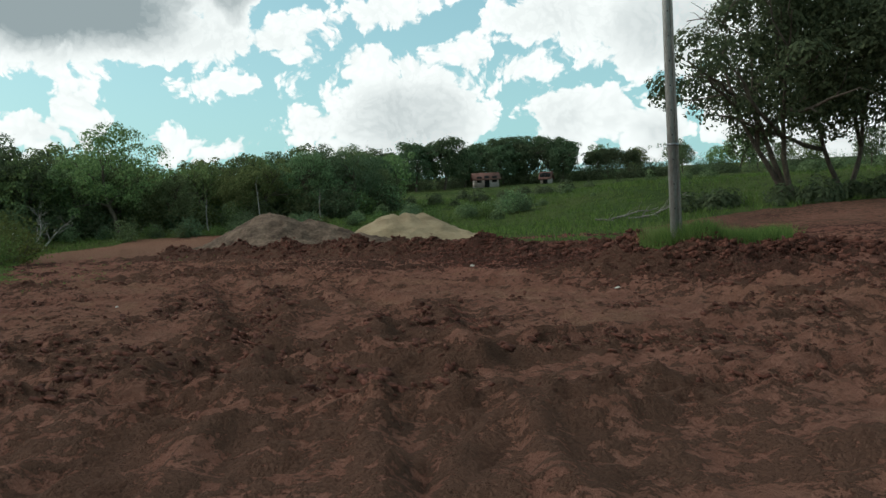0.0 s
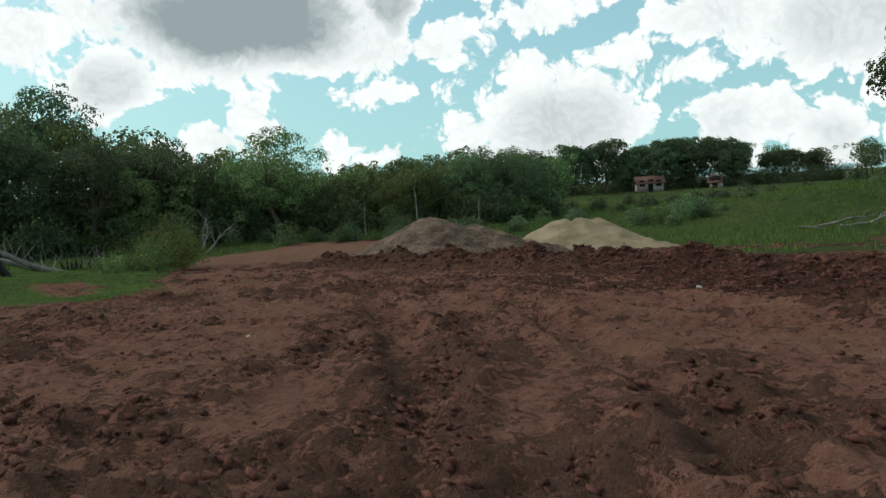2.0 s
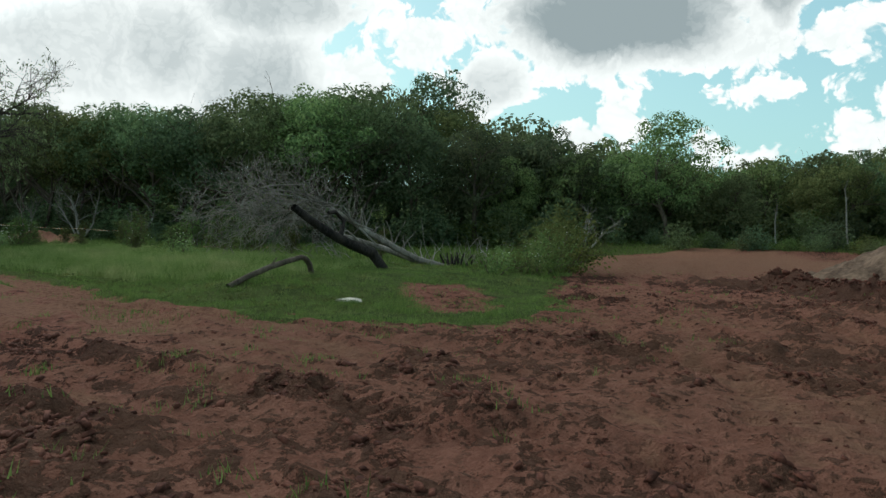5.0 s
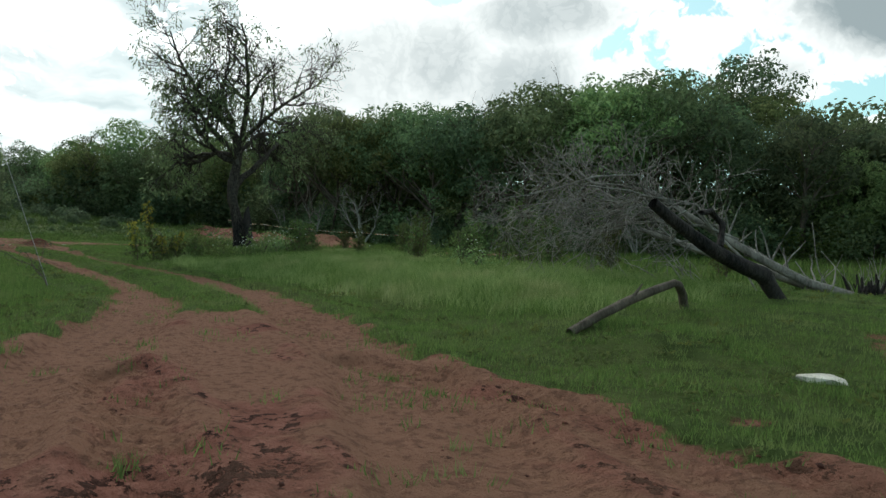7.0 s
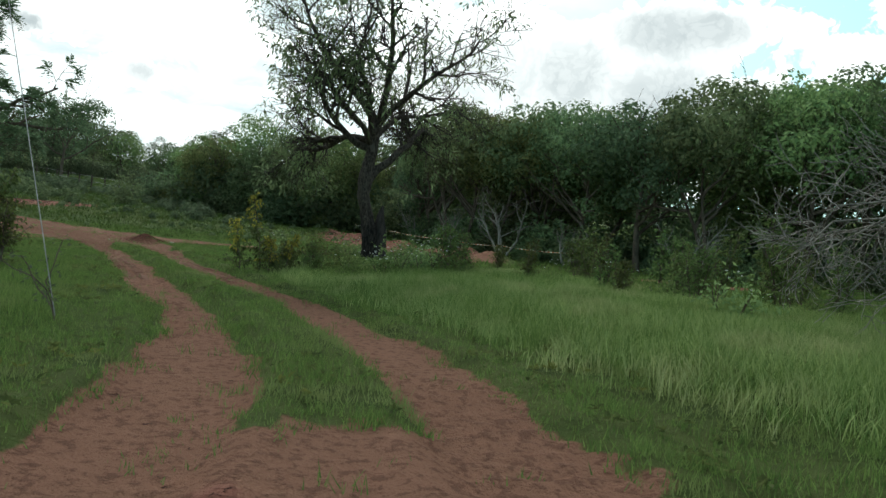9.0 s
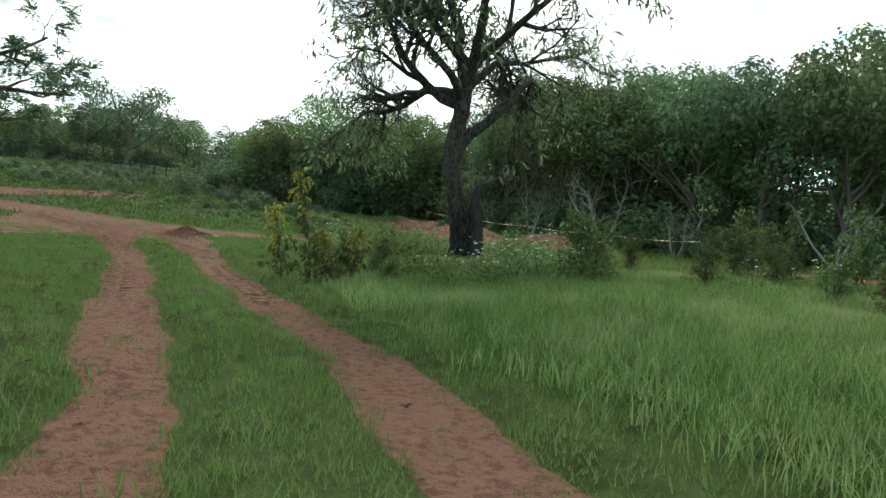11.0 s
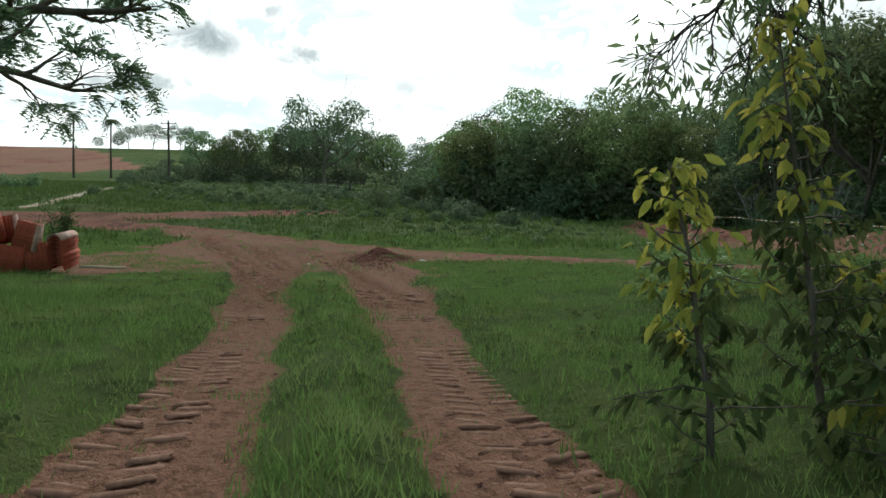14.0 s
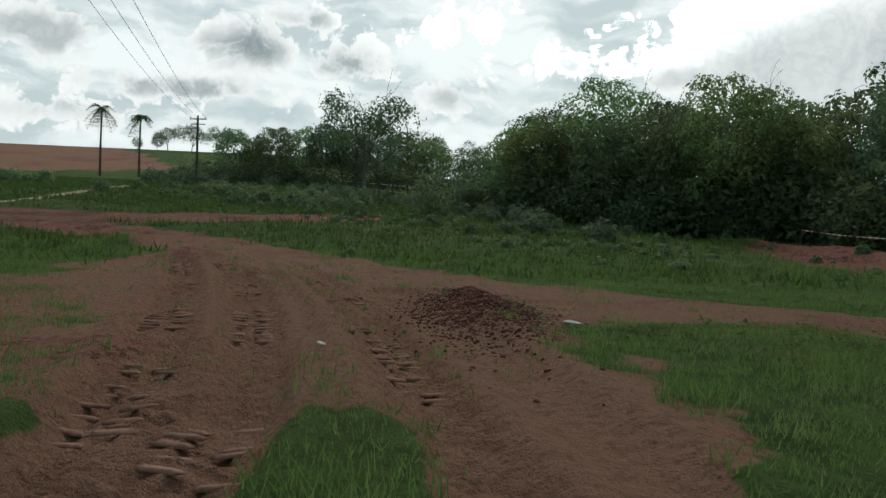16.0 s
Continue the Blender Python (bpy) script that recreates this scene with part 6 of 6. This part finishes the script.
# ---- palms ----
def palm(x, y, tall, label, size):
    rs = np.random.default_rng(int(tall * 100))
    t, f = Geo(), Geo()
    t.tube([(0, 0, -0.3), (0.05, 0, tall * 0.5), (0, 0.05, tall)], [0.20, 0.15, 0.12], 8)
    for k in range(22):
        a, e = rs.uniform(0, 6.28), rs.uniform(-0.9, 1.0)
        d = np.array([math.cos(a) * math.cos(e), math.sin(a) * math.cos(e), math.sin(e)])
        rib = np.array([np.array([0, 0, tall]) + d * size * s + np.array([0, 0, -size * 0.75 * s * s]) for s in np.linspace(0, 1, 9)])
        t.tube(rib, np.linspace(0.03, 0.01, 9), 3)
        side = unit(np.cross(d, (0, 0, 1)))
        c = np.repeat(rib[1:], 4, 0)
        dd = np.tile(np.stack([side + (0, 0, -0.5), -side + (0, 0, -0.5), side, -side]), (8, 1)) + d * 0.4
        f.leaves(c, dd, 0.55 * size / 2, 0.09, rs, 0.0)
    ob = thing("palm", label, "palm", (x, y, z_at(x, y)))
    part("trunk", t.mesh("trunk", M_WOODPOLE, True), ob)
    part("crown", f.mesh("crown", M_LEAF_D), ob)


palm(-160.0, -26.0, 9.8, "tall slender palm with a small drooping crown", 2.2)
palm(-161.0, -20.8, 8.6, "tall slender palm with thin ragged fronds", 1.9)


# ---- farmhouses beyond the field ----
def house(x, y, w, d, h, turn, label):
    ob = thing("house", label, "house", (x, y, z_at(x, y) - 0.1), turn=turn)
    g = Geo()
    g.box((-w / 2, -d / 2, 0), (w / 2, d / 2, h))
    part("wall", g.mesh("wall", M_WHITEWALL), ob)
    rf = Geo()
    o, rh, th = 0.4, 1.3, 0.12
    for s in (-1, 1):
        v = [(-w / 2 - o, s * (d / 2 + o), h - 0.05), (w / 2 + o, s * (d / 2 + o), h - 0.05), (w / 2 + o, 0, h + rh), (-w / 2 - o, 0, h + rh)]
        v += [(a, b, c + th) for a, b, c in v]
        rf.add(v, [(0, 1, 2, 3), (4, 7, 6, 5), (0, 4, 5, 1), (1, 5, 6, 2), (2, 6, 7, 3), (3, 7, 4, 0)])
    part("roof", rf.mesh("roof", M_ROOF), ob)
    gb = Geo()
    for s in (-1, 1):
        gb.add([(s * w / 2, -d / 2, h), (s * w / 2, d / 2, h), (s * w / 2, 0.05, h + rh - 0.1), (s * w / 2, -0.05, h + rh - 0.1)], [(0, 1, 2, 3)])
    part("gable", gb.mesh("gable", M_WHITEWALL), ob)
    for k, fx in enumerate((-0.32, 0.0, 0.32)):
        hole = Geo()
        zlo, zhi = (0.9, 2.0) if k != 1 else (0.0, 2.1)
        hole.box((fx * w - 0.45, -d / 2 - 0.03, zlo), (fx * w + 0.45, -d / 2 + 0.02, zhi))
        p = part("window" if k != 1 else "door", hole.mesh("window", M_DARKHOLE), ob)
        fr = Geo()
        fr.box((fx * w - 0.53, -d / 2 - 0.06, zlo - 0.08), (fx * w + 0.53, -d / 2 - 0.035, zlo))
        part("sill", fr.mesh("sill", M_WHITEWALL), p)


house(8.6, 147.0, 4.4, 4.0, 1.35, 4, "small white farmhouse with an old red roof")
house(20.4, 150.0, 1.8, 2.4, 0.9, -20, "small whitewashed farm shed with tiled roof")

# ---- fence and barrier tape ----
fence = thing("fence", "old timber fence posts with slack wire in pasture", "fence")
for k in range(9):
    x, y = -128.0 + k * 3.4, 10.4 + k * 1.2
    g = Geo()
    g.tube([(x, y, z_at(x, y) - 0.2), (x + 0.03, y, z_at(x, y) + 1.35)], [0.09, 0.08], 6)
    part("post", g.mesh("post", M_WOODPOLE), fence)
for h in (0.6, 1.15):
    g = Geo()
    g.tube([(-128.0 + k * 3.4, 10.4 + k * 1.2, z_at(-128.0 + k * 3.4, 10.4 + k * 1.2) + h) for k in range(9)], np.full(9, 0.012), 3)
    part("strand", g.mesh("strand", M_STEEL), fence)
barrier = thing("barrier_tape", "striped plastic barrier tape strung between stakes", "barrier")
TAPE = [(-78.2, 35.4), (-71.0, 36.0), (-64.0, 36.6), (-57.0, 37.2), (-50.0, 37.6)]
for x, y in TAPE:
    g = Geo()
    g.tube([(x, y, z_at(x, y) - 0.2), (x, y, z_at(x, y) + 0.95)], [0.03, 0.025], 6)
    part("stake", g.mesh("stake", M_WOODPOLE), barrier)
for (ax, ay), (bx2, by2) in zip(TAPE[:-1], TAPE[1:]):
    za, zb = z_at(ax, ay) + 0.88, z_at(bx2, by2) + 0.88
    rows = []
    for s in np.linspace(0, 1, 25):
        c = np.array([ax + (bx2 - ax) * s, ay + (by2 - ay) * s, za + (zb - za) * s - 0.09 * 4 * s * (1 - s)])
        w = 0.022 * (0.6 + 0.4 * math.cos(s * 19))
        rows += [c - (0, 0, w), c + (0, 0, w), c + (0, 0.004, w), c - (0, -0.004, w)]
    f = [(k * 4 + a, k * 4 + 4 + a, k * 4 + 4 + (a + 1) % 4, k * 4 + (a + 1) % 4) for k in range(24) for a in range(4)]
    g = Geo()
    g.add(rows, f)
    part("tape", g.mesh("tape", M_TAPE), barrier, "orange and white striped plastic tape")

# ---- grass ----
def scatter(n, x0, x1, y0, y1, r, keep):
    x, y = r.uniform(x0, x1, n), r.uniform(y0, y1, n)
    k = r.uniform(size=n) < keep(x, y)
    return x[k], y[k]


def blades(x, y, tall, r, per, spread, width, lean=0.5, bent=False):
    """Tufts of tapering blades standing on the ground."""
    n = len(x)
    z = np.repeat(height(x, y) - 0.02, per)
    x, y, tall = np.repeat(x, per), np.repeat(y, per), np.repeat(tall, per) * r.uniform(0.55, 1.15, n * per)
    x, y = x + r.normal(size=len(x)) * spread, y + r.normal(size=len(x)) * spread
    a = r.uniform(0, 6.28, len(x))
    sx, sy = np.cos(a) * width * 0.5, np.sin(a) * width * 0.5
    b = r.uniform(0, 6.28, len(x))
    l = tall * lean * r.uniform(0.1, 1.0, len(x))
    lx, ly = np.cos(b) * l, np.sin(b) * l
    v = np.stack([np.stack([x - sx, y - sy, z], 1), np.stack([x + sx, y + sy, z], 1),
                  np.stack([x + sx * 0.8 + lx * 0.35, y + sy * 0.8 + ly * 0.35, z + tall * 0.6], 1), np.stack([x - sx * 0.8 + lx * 0.35, y - sy * 0.8 + ly * 0.35, z + tall * 0.6], 1),
                  np.stack([x + lx + sx * 0.15, y + ly + sy * 0.15, z + tall], 1), np.stack([x + lx - sx * 0.15, y + ly - sy * 0.15, z + tall], 1)], 1).reshape(-1, 3)
    if not bent:
        v = v.reshape(-1, 6, 3)[:, [0, 1, 4]].reshape(-1, 3)
        return v, np.arange(len(v)).reshape(-1, 3)
    i = np.arange(len(x))[:, None] * 6
    f = np.concatenate([i + np.array([[0, 1, 2, 3]]), i + np.array([[3, 2, 4, 5]])], 0)
    return v, f


WALKED = [(0, 0), (-5.4, 9.2), (-12.6, 13.2), (-17.6, 14.7), (-24.7, 16.5), (-33, 17), (-44, 16.3), (-56, 15)]


def tall_zone(x, y):
    """Where the long grass grows, beyond the right-hand rut."""
    q = inside(x, y, [(-19.0, 20.2), (-24.0, 19.6), (-30.0, 19.4), (-35.0, 19.3), (-37.5, 20.2), (-38.0, 23.5), (-35.0, 26.0), (-28.0, 27.0), (-20.0, 25.5)])
    q2 = inside(x, y, [(-20.0, 13.0), (-27.0, 14.6), (-34.0, 14.8), (-44.0, 14.0), (-44.0, 10.0), (-30.0, 9.0), (-20.0, 8.0)])
    return np.maximum(step(q, -0.8, 0.6), 0.55 * step(q2, -0.5, 0.8))


def turf(x, y):
    d, _ = masks(x, y)
    q, _ = to_line(x, y, WALKED)
    edge = fbm(x, y, 2.6, 3, 87) - 0.5
    return (1 - step(d + edge * 1.1, 0.35, 0.95)) * np.clip(1.2 - q / 15.0, 0.10, 1.0)


r = np.random.default_rng(9)
x, y = scatter(230000, -66, -8, 6, 36, r, turf)
tl = 0.02 + 0.16 * fbm(x, y, 1.9, 3, 53) ** 2 + 0.05 * fbm(x, y, 0.5, 3, 55) + 0.20 * tall_zone(x, y) * (0.6 + 0.7 * fbm(x, y, 0.7, 3, 56))
v, f = blades(x, y, tl, r, 7, 0.05, 0.011, 0.8)
tagged(new("grass", mesh_np("grass", v, f, M_GRASS)), "green meadow grass beside the earth track", "grass", kind="stuff")
x, y = scatter(30000, -44, -17, 18.5, 27, r, lambda a, b: tall_zone(a, b) * turf(a, b))
v, f = blades(x, y, 0.12 + 0.22 * fbm(x, y, 0.6, 3, 58), r, 6, 0.07, 0.009, 0.8, True)
tagged(new("tall_grass", mesh_np("tall_grass", v, f, M_TALL)), "long seeding grass beside the rutted track", "grass", kind="stuff")
x, y = scatter(9000, 2.2, 8.0, 12.6, 15.6, r, lambda a, b: 1 - step(masks(a, b)[0], 0.3, 0.6))
v, f = blades(x, y, 0.16 + 0.26 * fbm(x, y, 1.0, 2, 59), r, 5, 0.05, 0.014, 0.7)
tagged(new("knoll_grass", mesh_np("knoll_grass", v, f, M_GRASS)), "rank green grass round the pole's foot", "grass", kind="stuff")
x, y = scatter(30000, -120, 60, 26, 100, r, lambda a, b: (1 - step(masks(a, b)[0], 0.3, 0.6)) * 0.8)
v, f = blades(x, y, 0.12 + 0.35 * fbm(x, y, 0.2, 3, 60), r, 4, 0.25, 0.07, 0.8)
tagged(new("field_grass", mesh_np("field_grass", v, f, M_FIELD)), "rough green field grass and weeds", "grass", kind="stuff")
x, y = scatter(26000, -140, -58, -40, 26, r, lambda a, b: (1 - step(masks(a, b)[0], 0.3, 0.6)) * 0.8)
v, f = blades(x, y, 0.10 + 0.30 * fbm(x, y, 0.2, 3, 62), r, 4, 0.25, 0.07, 0.8)
tagged(new("pasture_grass", mesh_np("pasture_grass", v, f, M_FIELD)), "rough green pasture grass on the slope", "grass", kind="stuff")
x, y = scatter(9000, -62, -14, 8, 34, r, lambda a, b: turf(a, b) * (1 - step(masks(a, b)[0], 0.02, 0.2)) * step(fbm(a, b, 0.5, 3, 64), 0.40, 0.62))
n = len(x)
z = height(x, y) + 0.02 + 0.05 * r.uniform(size=n)
g = Geo()
ways = np.stack([r.normal(size=n * 7), r.normal(size=n * 7), r.uniform(0.1, 0.9, n * 7)], 1)
g.ovals(np.repeat(np.stack([x, y, z], 1), 7, 0) + r.normal(size=(n * 7, 3)) * np.array([0.03, 0.03, 0.01]), ways, r.uniform(0.04, 0.085, n * 7), 0.028, r)
tagged(new("turf_weeds", g.mesh("turf_weeds", M_SHRUB)), "broad-leaved weeds scattered through short turf", "weeds", kind="stuff")
